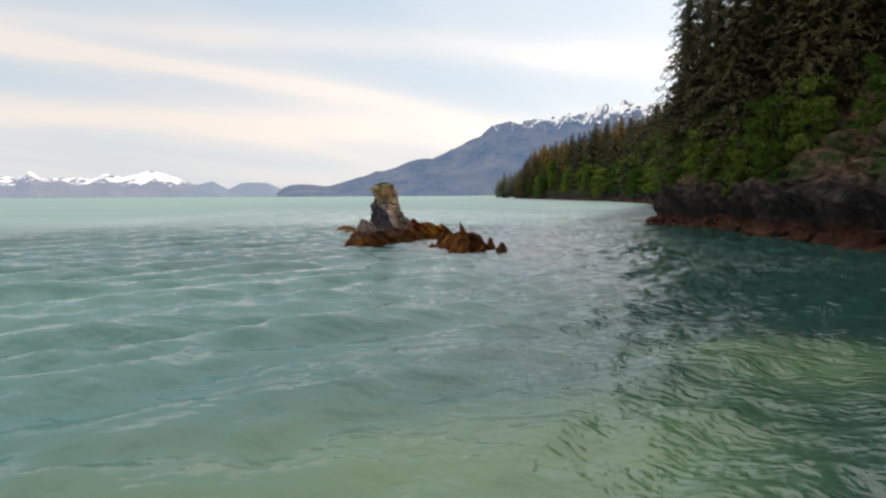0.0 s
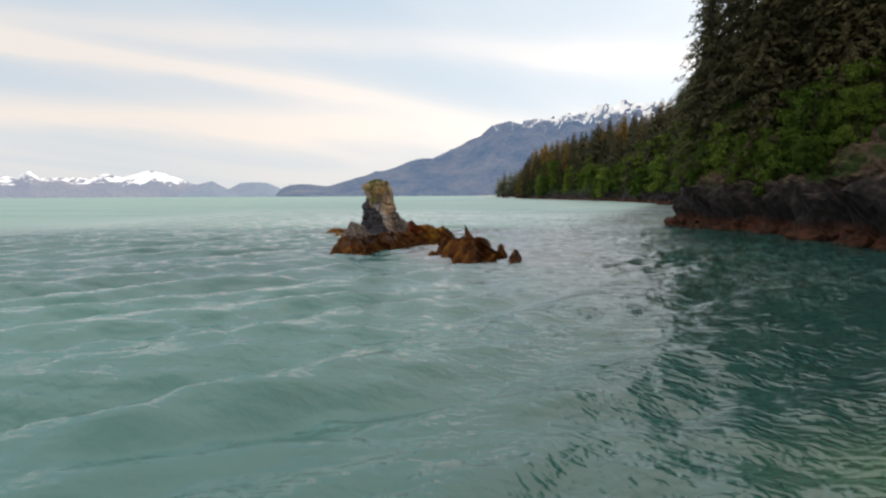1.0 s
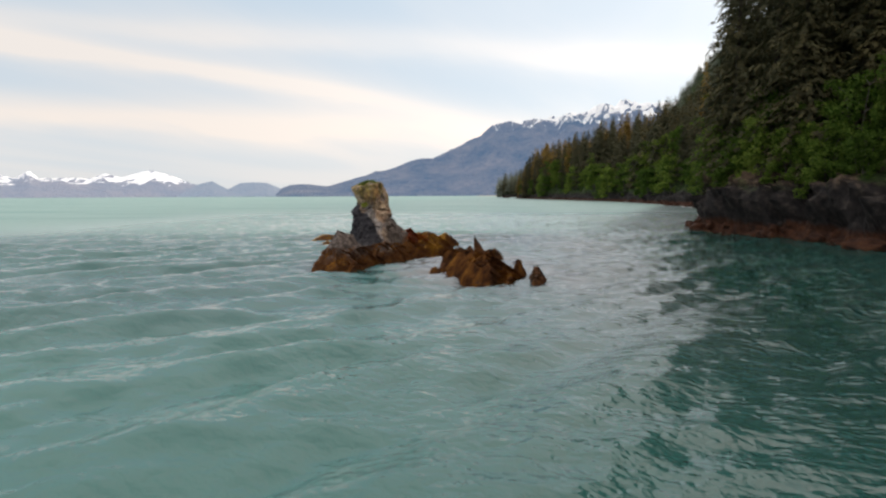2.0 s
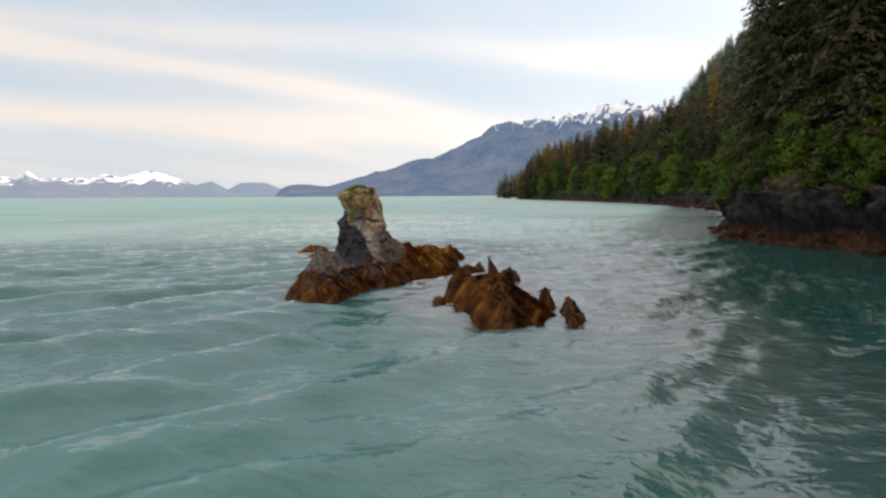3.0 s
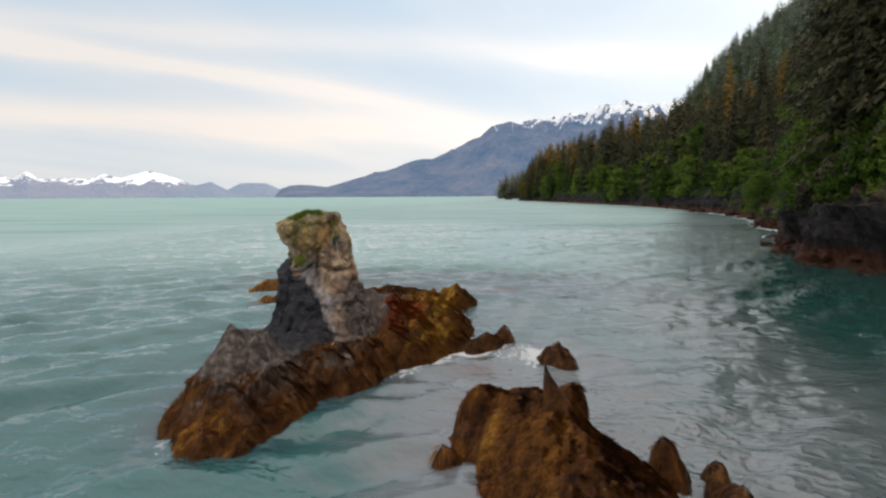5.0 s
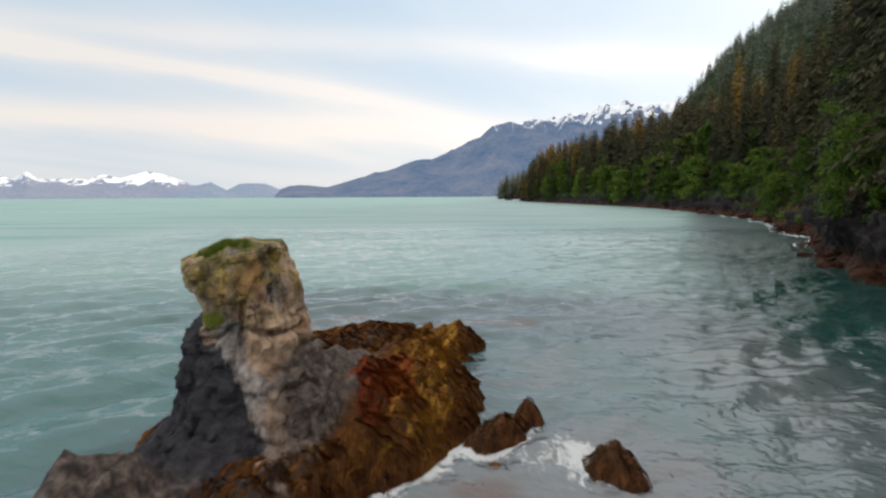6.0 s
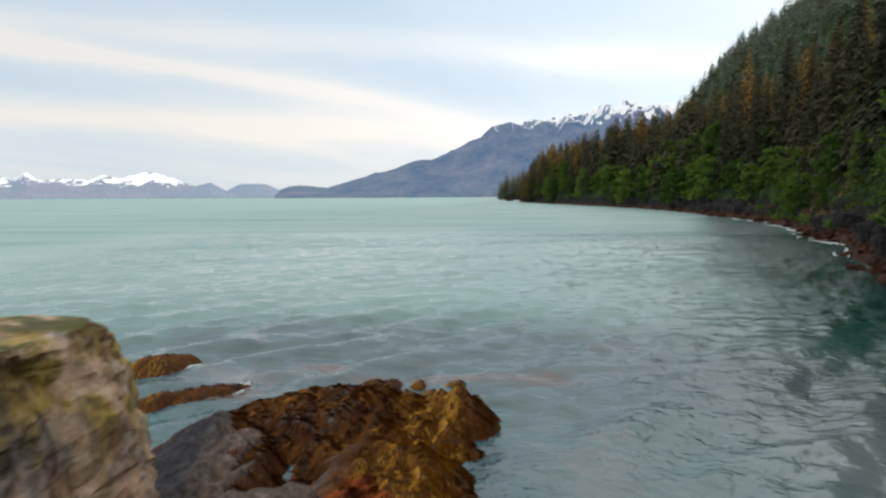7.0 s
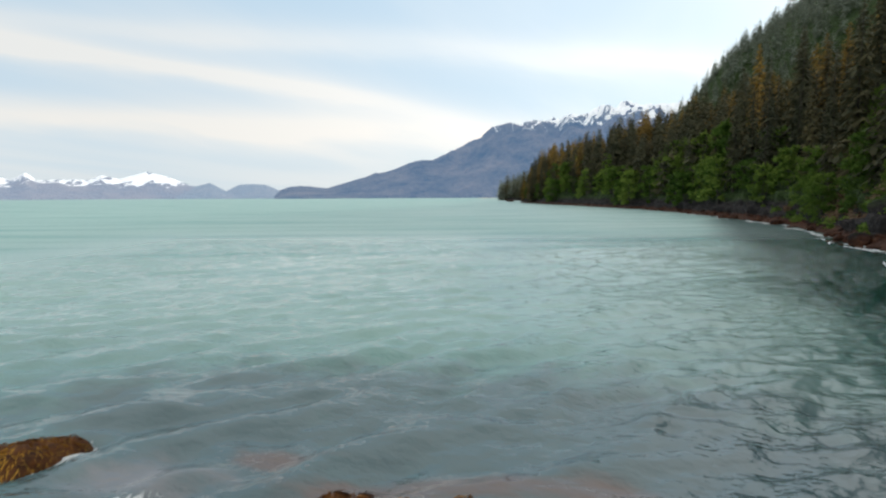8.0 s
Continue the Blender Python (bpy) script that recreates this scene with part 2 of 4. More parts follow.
        k = m.step(m.math("ADD", at.outputs["Fac"], m.math("MULTIPLY", m.math("SUBTRACT", m.noise(m.turned(20, (0.8, 2.0, 1)), 1.4, 5), 0.5), 1.0)), 0.15, 0.9)
        col = m.mix(m.math("MULTIPLY", k, most), col, tint)
    col = m.mix(ff, col, (0.62, 0.64, 0.64))
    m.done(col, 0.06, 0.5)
    m.put(m.b, "IOR", 1.6)
    # ripples too far off to be told apart act as roughness
    open_sea = m.node("ShaderNodeAttribute")
    open_sea.attribute_name = "open_sea"
    far = open_sea.outputs["Fac"]
    m.put(m.b, "Roughness", m.math("ADD", m.math("ADD", m.math("MULTIPLY", ff, 0.6), 0.06), m.math("MULTIPLY", far, 0.40)))
    r1 = m.noise(m.turned(-14, (1.1, 1.9, 1)), 1.0, 2, 0.5, 0.2)
    r2 = m.noise(m.turned(12, (1.5, 2.3, 1)), 3.0, 2, 0.5, 0.25)
    patch = m.math("ADD", m.math("MULTIPLY", m.step(m.noise(p, 0.10, 3), 0.38, 0.62), 0.8), 0.45)
    patch = m.math("MULTIPLY", patch, m.math("ADD", m.math("MULTIPLY", m.step(clear, -2.0, 7.0), 0.9), 1.0))
    h = m.math("ADD", r1, m.math("MULTIPLY", m.math("MULTIPLY", r2, patch), 0.72))
    m.bump(h, 0.46, 0.15)
    return m.m


def rock_material():
    """Stack and reef: tan upper rock, a black lichen belt below, lichen and stains."""
    m = Mat("shore_rock")
    x, y, z = m.height()
    p = m.pos()
    grain = m.noise(p, 7.0, 8, 0.62)
    blotch = m.noise(p, 1.3, 5, 0.55)
    tan = m.ramp(m.math("ADD", m.math("MULTIPLY", grain, 0.6), m.math("MULTIPLY", blotch, 0.4)),
                 (0.34, (0.13, 0.088, 0.062)), (0.44, (0.36, 0.24, 0.155)), (0.55, (0.56, 0.41, 0.285)), (0.70, (0.70, 0.57, 0.44)))
    pale = m.step(m.noise(m.pos((1.2, 1.2, 0.6)), 1.7, 5), 0.50, 0.60)
    tan = m.mix(pale, tan, m.ramp(grain, (0.36, (0.13, 0.112, 0.104)), (0.52, (0.33, 0.29, 0.27)), (0.70, (0.50, 0.45, 0.42))))
    lich = m.math("MULTIPLY", m.step(m.noise(p, 2.1, 6, 0.66), 0.43, 0.56), m.step(z, 2.1, 2.8))
    tan = m.mix(m.math("MULTIPLY", lich, 0.85), tan, m.ramp(grain, (0.4, (0.11, 0.085, 0.014)), (0.62, (0.40, 0.28, 0.040))))
    turf = m.math("MULTIPLY", m.step(m.up(), 0.55, 0.85), m.step(z, 2.9, 3.15))
    tan = m.mix(m.math("MULTIPLY", turf, m.step(m.noise(p, 3.0, 4), 0.40, 0.55)), tan, (0.085, 0.090, 0.022))
    rust = m.step(m.noise(m.pos((1.1, 1.1, 0.8)), 1.1, 4), 0.52, 0.64)
    tan = m.mix(m.math("MULTIPLY", rust, 0.55), tan, (0.36, 0.185, 0.095))
    run = m.step(m.noise(m.pos((2.6, 2.6, 0.35)), 1.3, 5, 0.6), 0.50, 0.64)
    tan = m.mix(m.math("MULTIPLY", run, 0.5), tan, (0.11, 0.082, 0.066))
    grey = m.ramp(grain, (0.34, (0.042, 0.033, 0.029)), (0.50, (0.100, 0.078, 0.066)), (0.68, (0.20, 0.160, 0.135)))
    black = m.ramp(grain, (0.35, (0.015, 0.015, 0.019)), (0.7, (0.060, 0.056, 0.062)))
    wob = m.math("MULTIPLY", m.math("SUBTRACT", m.noise(m.pos((2.2, 2.2, 0.35)), 1.0, 4), 0.5), 2.0)
    edge = m.math("ADD", m.math("ADD", z, wob), m.math("MULTIPLY", m.math("ADD", x, 4.35), 1.25))
    c = m.mix(m.step(edge, 1.86, 2.02), black, tan)
    gside = m.math("MULTIPLY", m.math("MULTIPLY", m.step(y, 31.0, 31.8), m.step(m.math("ADD", m.math("MULTIPLY", y, 0.25), x), 4.25, 4.9)), m.math("SUBTRACT", 1.0, m.step(z, 1.7, 2.2)))
    c = m.mix(gside, c, grey)
    grey_nose = m.ramp(grain, (0.36, (0.040, 0.032, 0.028)), (0.48, (0.095, 0.072, 0.060)), (0.66, (0.24, 0.19, 0.16)))
    nose = m.math("MULTIPLY", m.math("SUBTRACT", 1.0, m.step(y, 31.2, 31.9)), m.math("SUBTRACT", 1.0, m.step(x, -3.6, -3.0)))
    c = m.mix(m.math("MULTIPLY", nose, 0.85), c, grey_nose)
    c = m.mix(m.step(x, -2.2, -1.5), c, m.ramp(grain, (0.35, (0.018, 0.014, 0.012)), (0.7, (0.085, 0.066, 0.054))))
    tide = m.math("SUBTRACT", m.math("ADD", z, m.math("MULTIPLY", wob, 0.18)), m.math("MULTIPLY", m.step(x, -3.2, -2.5), 0.75))
    c = m.mix(m.math("SUBTRACT", 1.0, m.step(tide, 0.25, 0.65)), c, m.ramp(m.math("ADD", m.math("MULTIPLY", grain, 0.5), m.math("MULTIPLY", m.noise(p, 2.6, 5), 0.5)), (0.36, (0.022, 0.010, 0.005)), (0.55, (0.11, 0.040, 0.009)), (0.72, (0.22, 0.095, 0.015))))
    crack = m.node("ShaderNodeTexVoronoi", Scale=1.5)
    crack.feature = "DISTANCE_TO_EDGE"
    warp = m.node("ShaderNodeVectorMath")
    warp.operation = "ADD"
    m.put(warp, 0, m.pos((1, 1, 0.55)))
    m.put(warp, 1, m.node("ShaderNodeTexNoise", Scale=1.5).outputs[1])
    m.put(crack, "Vector", warp.outputs[0])
    cr = m.step(m.math("ADD", crack.outputs["Distance"], m.math("MULTIPLY", m.step(m.noise(p, 0.8, 3), 0.42, 0.56), 0.05)), 0.0, 0.03)
    c = m.mix(m.math("MULTIPLY", m.math("SUBTRACT", 1.0, cr), 0.45), c, (0.025, 0.02, 0.018))
    m.bump(m.math("ADD", m.math("ADD", grain, m.math("MULTIPLY", cr, 0.2)), m.math("MULTIPLY", blotch, 0.8)), 0.75, 0.07)
    return m.done(c, 0.85, 0.25)


def weed_material(name, stops):
    m = Mat(name)
    g = m.node("ShaderNodeNewGeometry")
    r = m.math("ADD", m.math("MULTIPLY", g.outputs["Random Per Island"], 0.12), m.math("MULTIPLY", m.noise(m.turned(18, (2.6, 0.7, 0.9)), 1.3, 6, 0.66), 0.92))
    x, y, z = m.height()
    # the golden kind grows on the seaward edge
    r = m.math("ADD", r, m.math("MULTIPLY", m.math("MULTIPLY", m.step(x, -2.9, -1.7), m.math("MULTIPLY", m.step(y, 32.4, 34.5), m.math("SUBTRACT", 1.0, m.math("MULTIPLY", m.step(x, -1.3, -0.9), 1.0)))), 0.20))
    r = m.math("ADD", r, m.math("MULTIPLY", m.math("SUBTRACT", 1.0, m.step(x, -7.9, -7.2)), 0.24))
    r = m.math("SUBTRACT", r, m.math("MULTIPLY", m.math("SUBTRACT", 1.0, m.step(y, 31.5, 34.0)), 0.02))
    c = m.ramp(r, *stops)
    m.bump(m.noise(m.pos(), 30, 3), 0.5, 0.02)
    return m.done(c, 0.75, 0.06)


def bark_material(name, a, b):
    m = Mat(name)
    n = m.noise(m.local((1, 1, 0.25)), 9.0, 6, 0.6)
    m.bump(n, 0.6, 0.05)
    return m.done(m.ramp(n, (0.3, a), (0.7, b)), 0.9, 0.15)


def leaf_material(name, dark, mid, light, through_light=0.3):
    m = Mat(name)
    g = m.node("ShaderNodeNewGeometry")
    o = m.node("ShaderNodeObjectInfo")
    r = m.math("ADD", m.math("MULTIPLY", g.outputs["Random Per Island"], 0.28), m.math("MULTIPLY", o.outputs["Random"], 0.40))
    r = m.math("ADD", r, m.math("MULTIPLY", m.noise(m.pos(), 0.22, 4), 0.45))
    c = m.ramp(r, (0.25, dark), (0.55, mid), (0.85, light))
    m.done(c, 0.75, 0.12)
    tr = m.node("ShaderNodeBsdfTranslucent")
    m.put(tr, "Color", c)
    mx = m.node("ShaderNodeMixShader")
    mx.inputs[0].default_value = through_light
    m.nt.links.new(m.b.outputs[0], mx.inputs[1])
    m.nt.links.new(tr.outputs[0], mx.inputs[2])
    m.nt.links.new(mx.outputs[0], m.out.inputs[0])
    return m.m


def land_material():
    """Shore ground: orange-brown tide belt, black rock, then brown forest floor with tan outcrops."""
    m = Mat("wooded_shore")
    x, y, z = m.height()
    p = m.pos()
    g = m.noise(p, 2.2, 8, 0.62)
    b = m.noise(p, 0.35, 5, 0.55)
    tide = m.ramp(g, (0.35, (0.022, 0.010, 0.007)), (0.58, (0.075, 0.030, 0.015)), (0.8, (0.13, 0.065, 0.028)))
    black = m.ramp(g, (0.35, (0.010, 0.009, 0.010)), (0.55, (0.028, 0.024, 0.023)), (0.76, (0.080, 0.064, 0.054)))
    earth = m.ramp(g, (0.3, (0.034, 0.023, 0.016)), (0.52, (0.105, 0.070, 0.046)), (0.75, (0.25, 0.18, 0.12)))
    moss = m.ramp(g, (0.3, (0.012, 0.02, 0.006)), (0.7, (0.05, 0.08, 0.02)))
    earth = m.mix(m.step(b, 0.47, 0.60), earth, moss)
    earth = m.mix(m.step(y, 60.0, 85.0), earth, moss)
    zz = m.math("ADD", m.math("ADD", z, m.math("MULTIPLY", m.math("SUBTRACT", b, 0.5), 2.2)), m.math("MULTIPLY", m.math("SUBTRACT", g, 0.5), 1.2))
    c = m.mix(m.step(zz, 0.75, 1.15), tide, black)
    c = m.mix(m.step(zz, 2.9, 4.1), c, earth)
    m.bump(m.math("ADD", g, m.math("MULTIPLY", m.noise(p, 0.8, 5), 1.2)), 0.8, 0.35)
    return m.done(c, 0.85, 0.2)


def mountain_material(name, low, mid, haze_glow, snow_from, snow_full, snow=True, sunlit_snow=(0.30, 0.29, 0.29)):
    m = Mat(name)
    x, y, z = m.height()
    n = m.noise(m.pos(), 0.006, 7, 0.6)
    fine = m.noise(m.pos(), 0.03, 6, 0.6)
    c = m.ramp(m.math("ADD", m.math("MULTIPLY", n, 0.7), m.math("MULTIPLY", fine, 0.3)), (0.35, low), (0.65, mid))
    if snow:
        streak = m.noise(m.pos((1.0, 0.6, 0.30)), 0.016, 7, 0.66, 0.8)
        lvl = m.step(z, snow_from, snow_full)
        k = m.step(m.math("ADD", lvl, m.math("MULTIPLY", m.math("SUBTRACT", streak, 0.5), 5.0)), 0.55, 0.95)
        k = m.math("MULTIPLY", m.math("MULTIPLY", k, m.step(m.up(), 0.30, 0.5)), m.step(lvl, 0.03, 0.22))
        c = m.mix(k, c, (0.86, 0.86, 0.88))
    glow = (*haze_glow, 1)
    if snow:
        # sunlight on the snow, painted as emission
        glow = m.mix(k, haze_glow, sunlit_snow)
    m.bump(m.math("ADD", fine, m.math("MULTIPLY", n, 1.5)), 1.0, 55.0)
    # haze of the miles in front of it, painted as its own emission
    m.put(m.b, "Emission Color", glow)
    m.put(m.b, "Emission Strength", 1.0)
    return m.done(c, 0.95, 0.05)


def sand_material():
    m = Mat("pale_sand")
    return m.done(m.ramp(m.noise(m.pos(), 0.5, 5), (0.3, (0.42, 0.36, 0.28)), (0.7, (0.60, 0.54, 0.44))), 0.95, 0.1)


WATER, ROCK, LAND, SAND = water_material(), rock_material(), land_material(), sand_material()
WEED = weed_material("rockweed", ((0.36, (0.026, 0.013, 0.009)), (0.50, (0.112, 0.044, 0.014)), (0.63, (0.225, 0.096, 0.020)), (0.78, (0.50, 0.28, 0.042))))
DARK_WEED = weed_material("dark_rockweed", ((0.36, (0.018, 0.011, 0.009)), (0.52, (0.050, 0.026, 0.013)), (0.68, (0.105, 0.052, 0.017)), (0.85, (0.22, 0.12, 0.028))))
RED_WEED = weed_material("red_seaweed", ((0.30, (0.085, 0.018, 0.010)), (0.5, (0.20, 0.042, 0.016)), (0.75, (0.33, 0.095, 0.024))))
GRASS = leaf_material("grass", (0.09, 0.125, 0.018), (0.185, 0.235, 0.034), (0.32, 0.34, 0.065))
NEEDLES = leaf_material("spruce_needles", (0.030, 0.035, 0.022), (0.078, 0.077, 0.044), (0.15, 0.126, 0.060), 0.25)
# warm low sunlight on the crowns, painted as a needle colour
SUNLIT = leaf_material("sunlit_needles", (0.075, 0.056, 0.020), (0.23, 0.150, 0.042), (0.48, 0.30, 0.075), 0.45)
# spruces farther off, distance haze painted into the needle colour
HAZY_NEEDLES = leaf_material("hazy_needles", (0.110, 0.135, 0.115), (0.165, 0.190, 0.155), (0.22, 0.235, 0.175), 0.3)
ALDER = leaf_material("alder_leaves", (0.045, 0.085, 0.013), (0.098, 0.160, 0.025), (0.205, 0.268, 0.048), 0.45)
BARK = bark_material("spruce_bark", (0.035, 0.027, 0.022), (0.12, 0.095, 0.08))
PALE_BARK = bark_material("alder_bark", (0.05, 0.043, 0.036), (0.15, 0.135, 0.115))

# ---- the shore's plan ----
SHORE_Y = (-400, -60, 10, 27, 35, 43, 51, 54, 60, 66, 76, 84, 97, 116, 138, 172, 222, 295, 380, 425, 455, 600, 690, 760, 900, 1200)
SHORE_X = (26, 22, 20, 20.1, 20.7, 20.4, 18.7, 18.9, 22, 25, 31, 33, 39, 46.5, 49.5, 54.5, 55.5, 49, 40, 36.5, 50, 66, 38, 40, 120, 300)


def shore_x(y):
    """The shoreline's x at y, with small coves."""
    y = np.asarray(y, float)
    return np.interp(y, SHORE_Y, SHORE_X) + 0.7 * fbm(xyz(y * 0.16, 3.7, 0), 3, 11) * sstep(24, 30, y) * (1 + 0.015 * np.clip(y - 60, 0, 300))


def land_height(x, y):
    """Smooth height of the land above the water, without crags."""
    d = x - shore_x(y)
    bluff = 1 - sstep(60, 90, y)
    foot = bluff * 3.0 * sstep(-0.6, 1.8, d) + (1 - bluff) * (0.8 * sstep(-0.5, 2.0, d) + 1.2 * sstep(1.5, 5.0, d))
    inland = np.clip(d - 2.0, 0, None)
    steep = 110 * (1 - np.exp(-inland * 0.95 / 110))
    hill = np.interp(inland, (0, 9, 28, 60, 95, 140, 200, 320), (0, 8, 13, 17, 24, 84, 123, 142)) * np.interp(y, (90, 200, 300, 500, 620, 720), (1.10, 1.0, 1.12, 1.15, 0.8, 0.6))
    return np.where(d < -0.6, -1.5, foot + steep * bluff + hill * (1 - bluff) - 0.3)


def land_crag(x, y, h):
    """Crags and lumps on top of the smooth height; returns the offset in z and in x."""
    p = xyz(x, y, h)
    near = sstep(0.1, 1.0, h) * np.exp(-np.clip(h - 4, 0, None) / 10)
    a = ridged(p * (0.2, 0.28, 0.35), 4, 21)
    b = fbm(p * 0.8, 4, 25)
    step = np.round(2.2 * vnoise(p * (0.35, 0.5, 0.7), 28)) / 2.2
    # buttresses and gullies of the near bluff
    c = 1.7 * ridged(p * (0.5, 0.75, 0.45), 3, 33) * near * (1 - sstep(60, 75, y)) * sstep(0.6, 1.6, h)
    a = a + 0.9 * c
    return (0.55 * a + 0.45 * b + 0.35 * step) * near + 1.5 * fbm(p * 0.06, 3, 27) * sstep(4, 20, h), -(1.1 * a + 0.5 * b + 0.7 * step) * near


def spaced(*spans):
    return np.unique(np.concatenate([np.arange(a, b, s) for a, b, s in spans] + [np.array([spans[-1][1]])]))


def build_land():
    y = spaced((-160, 20, 6.0), (20, 72, 0.35), (72, 150, 0.8), (150, 460, 2.5), (460, 1100, 12.0))
    d = spaced((-2.0, 7.0, 0.28), (7.0, 22, 0.9), (22, 80, 4.0), (80, 420, 14.0))
    yy, dd = np.meshgrid(y, d, indexing="ij")
    xx = shore_x(yy) + dd
    h = land_height(xx, yy)
    oz, ox = land_crag(xx, yy, h)
    v = np.stack([xx + ox, yy, np.where(dd <= -1.8, -1.5, h + oz)], -1)
    ob = part("ground", mesh_of("ground", v, grid_faces(len(y), len(d))), LAND)
    tagged(ob, "steep wooded shore of dark rock with rusty tide belt", "ground", kind="structure")


# ---- reef and stack shapes ----
# the bare nose of the main rock breaks off in flat faces: which way each looks, how steep it is
NOSE_FACES = ((180, 2.1), (-90, 0.58), (0, 0.80), (-42, 0.74), (90, 0.85), (-135, 1.2))
# x, y, half width, half length, turn, height, edge power (or faces)
MAIN = (
    (-5.22, 30.9, 1.0, 2.0, 0, 1.48, NOSE_FACES), (-4.80, 30.2, 0.92, 1.65, 14, 0.55, 2.0), (-4.35, 33.3, 1.75, 2.5, 0, 1.05, 2.6),
    (-3.15, 34.8, 1.75, 2.6, 12, 1.30, 1.6), (-2.15, 36.7, 1.45, 2.7, 8, 0.82, 2.2), (-3.5, 39.6, 2.5, 2.1, 0, 0.50, 2.0),
    (-1.25, 40.2, 0.75, 0.85, 30, 0.50, 2.0), (-3.45, 32.4, 1.0, 2.2, -24, 0.72, 2.2), (-4.9, 37.2, 1.3, 3.0, 10, 0.75, 2.0))
REEF = (
    (0.40, 28.5, 1.15, 2.95, 16, 0.64, 2.4), (0.30, 29.4, 1.10, 1.30, 10, 0.74, 2.2), (0.55, 28.85, 0.34, 0.75, -25, 0.74, 1.6),
    (0.90, 29.95, 0.32, 0.34, 0, 0.72, 4.5), (-0.50, 29.9, 0.52, 0.75, 15, 0.66, 2.6), (1.90, 28.45, 0.15, 0.36, 12, 0.52, 2.4),
    (1.38, 27.7, 0.48, 1.35, 14, 0.36, 2.0), (0.72, 26.9, 0.62, 0.95, 10, 0.56, 2.4))
SMALL = ((2.33, 27.2, 0.25, 1.35, -7, 0.32, 2.2), (2.50, 28.25, 0.15, 0.36, -6, 0.38, 2.8), (2.38, 26.6, 0.22, 0.34, -20, 0.24, 2.4))
BREAKS = ((170, 1.3), (-5, 1.8), (95, 1.0), (-90, 1.5), (-45, 1.4), (130, 0.9))
MID = ((-0.42, 34.5, 0.42, 0.80, -30, 0.32, 2.6), (0.12, 35.2, 0.5, 0.55, 0, 0.42, BREAKS), (-0.38, 34.75, 0.5, 0.6, 0, 0.36, BREAKS))
SECOND = ((1.18, 33.4, 0.5, 0.6, 0, 0.44, BREAKS), (1.2, 33.3, 0.34, 0.5, 30, 0.30, 2.6))
STRIP = ((-7.3, 40.9, 0.42, 1.5, -48, 0.22, 2.0),)
ISLET = ((-8.85, 42.9, 0.62, 1.05, -30, 0.34, 2.0),)
ALL_ROCKS = MAIN + REEF + SMALL + MID + SECOND + STRIP + ISLET


def bumps(x, y, shapes, soft=0.10):
    """Soft union of rounded humps; negative outside them."""
    best = np.full(np.shape(x), -3.0)
    for cx, cy, a, b, turn, h, k in shapes:
        c, s = math.cos(radians(turn)), math.sin(radians(turn))
        u, v = ((x - cx) * c + (y - cy) * s) / a, (-(x - cx) * s + (y - cy) * c) / b
        if isinstance(k, tuple):
            z = h - np.max([g * ((x - cx) * math.cos(radians(d)) + (y - cy) * math.sin(radians(d))) for d, g in k], axis=0)
        else:
            r = np.sqrt(u * u + v * v)
            z = h * (1 - r ** k) - np.clip(r - 1, 0, None) * 0.9
        m = np.clip(0.5 + 0.5 * (z - best) / soft, 0, 1)
        best = best * (1 - m) + z * m + soft * m * (1 - m)
    return best


def reef_height(x, y, shapes, seed=5, grain=1.0):
    p = xyz(x, y, 0.3 * seed)
    wx, wy = x + 0.16 * fbm(p * 1.6, 3, seed), y + 0.20 * fbm(p * 1.6, 3, seed + 9)
    h = bumps(wx, wy, shapes)
    amp = 0.55 + 0.45 * np.clip(h, 0, 1.2)
    # slabs that lean along the reef's grain
    q = xyz(x * 2.6 - y * 0.5, y * 0.75 + x * 0.2, h)
    return h + grain * amp * (0.20 * ridged(q, 4, seed + 2) + 0.17 * fbm(p * 3.2, 4, seed + 4) + 0.05 * fbm(p * 9, 3, seed + 6)) - 0.06


def reef_mesh(name, shapes, step, seed, grain=1.0):
    x0, x1 = min(s[0] - max(s[2], s[3]) for s in shapes) - 0.5, max(s[0] + max(s[2], s[3]) for s in shapes) + 0.5
    y0, y1 = min(s[1] - max(s[2], s[3]) for s in shapes) - 0.5, max(s[1] + max(s[2], s[3]) for s in shapes) + 0.5
    x, y = np.arange(x0, x1, step), np.arange(y0, y1, step)
    xx, yy = np.meshgrid(x, y)
    h = reef_height(xx, yy, shapes, seed, grain)
    p = xyz(xx, yy, h)
    v = np.stack([xx + 0.07 * fbm(p * 3.5, 3, 41), yy + 0.07 * fbm(p * 3.5, 3, 43), np.clip(h, -0.7, None)], -1)
    f = grid_faces(len(y), len(x))
    keep = h.reshape(-1)[f].max(1) > -0.65
    f = f[keep]
    used = np.unique(f)
    remap = np.zeros(h.size, int)
    remap[used] = np.arange(len(used))
    return mesh_of(name, v.reshape(-1, 3)[used], remap[f], True)


# z, x, y, half width, half depth
PILLAR = ((-0.2, -4.30, 33.35, 1.60, 1.55), (0.5, -4.17, 33.45, 1.16, 1.30), (1.1, -4.12, 33.5, 0.98, 1.12), (1.8, -4.25, 33.55, 0.77, 0.98),
          (2.1, -4.30, 33.6, 0.72, 0.93), (2.32, -4.24, 33.6, 0.57, 0.88), (2.6, -4.24, 33.6, 0.53, 0.86), (2.85, -4.34, 33.6, 0.61, 0.90), (3.08, -4.41, 33.6, 0.62, 0.88), (3.22, -4.38, 33.6, 0.54, 0.80), (3.33, -4.30, 33.6, 0.42, 0.62), (3.40, -4.20, 33.6, 0.24, 0.4))


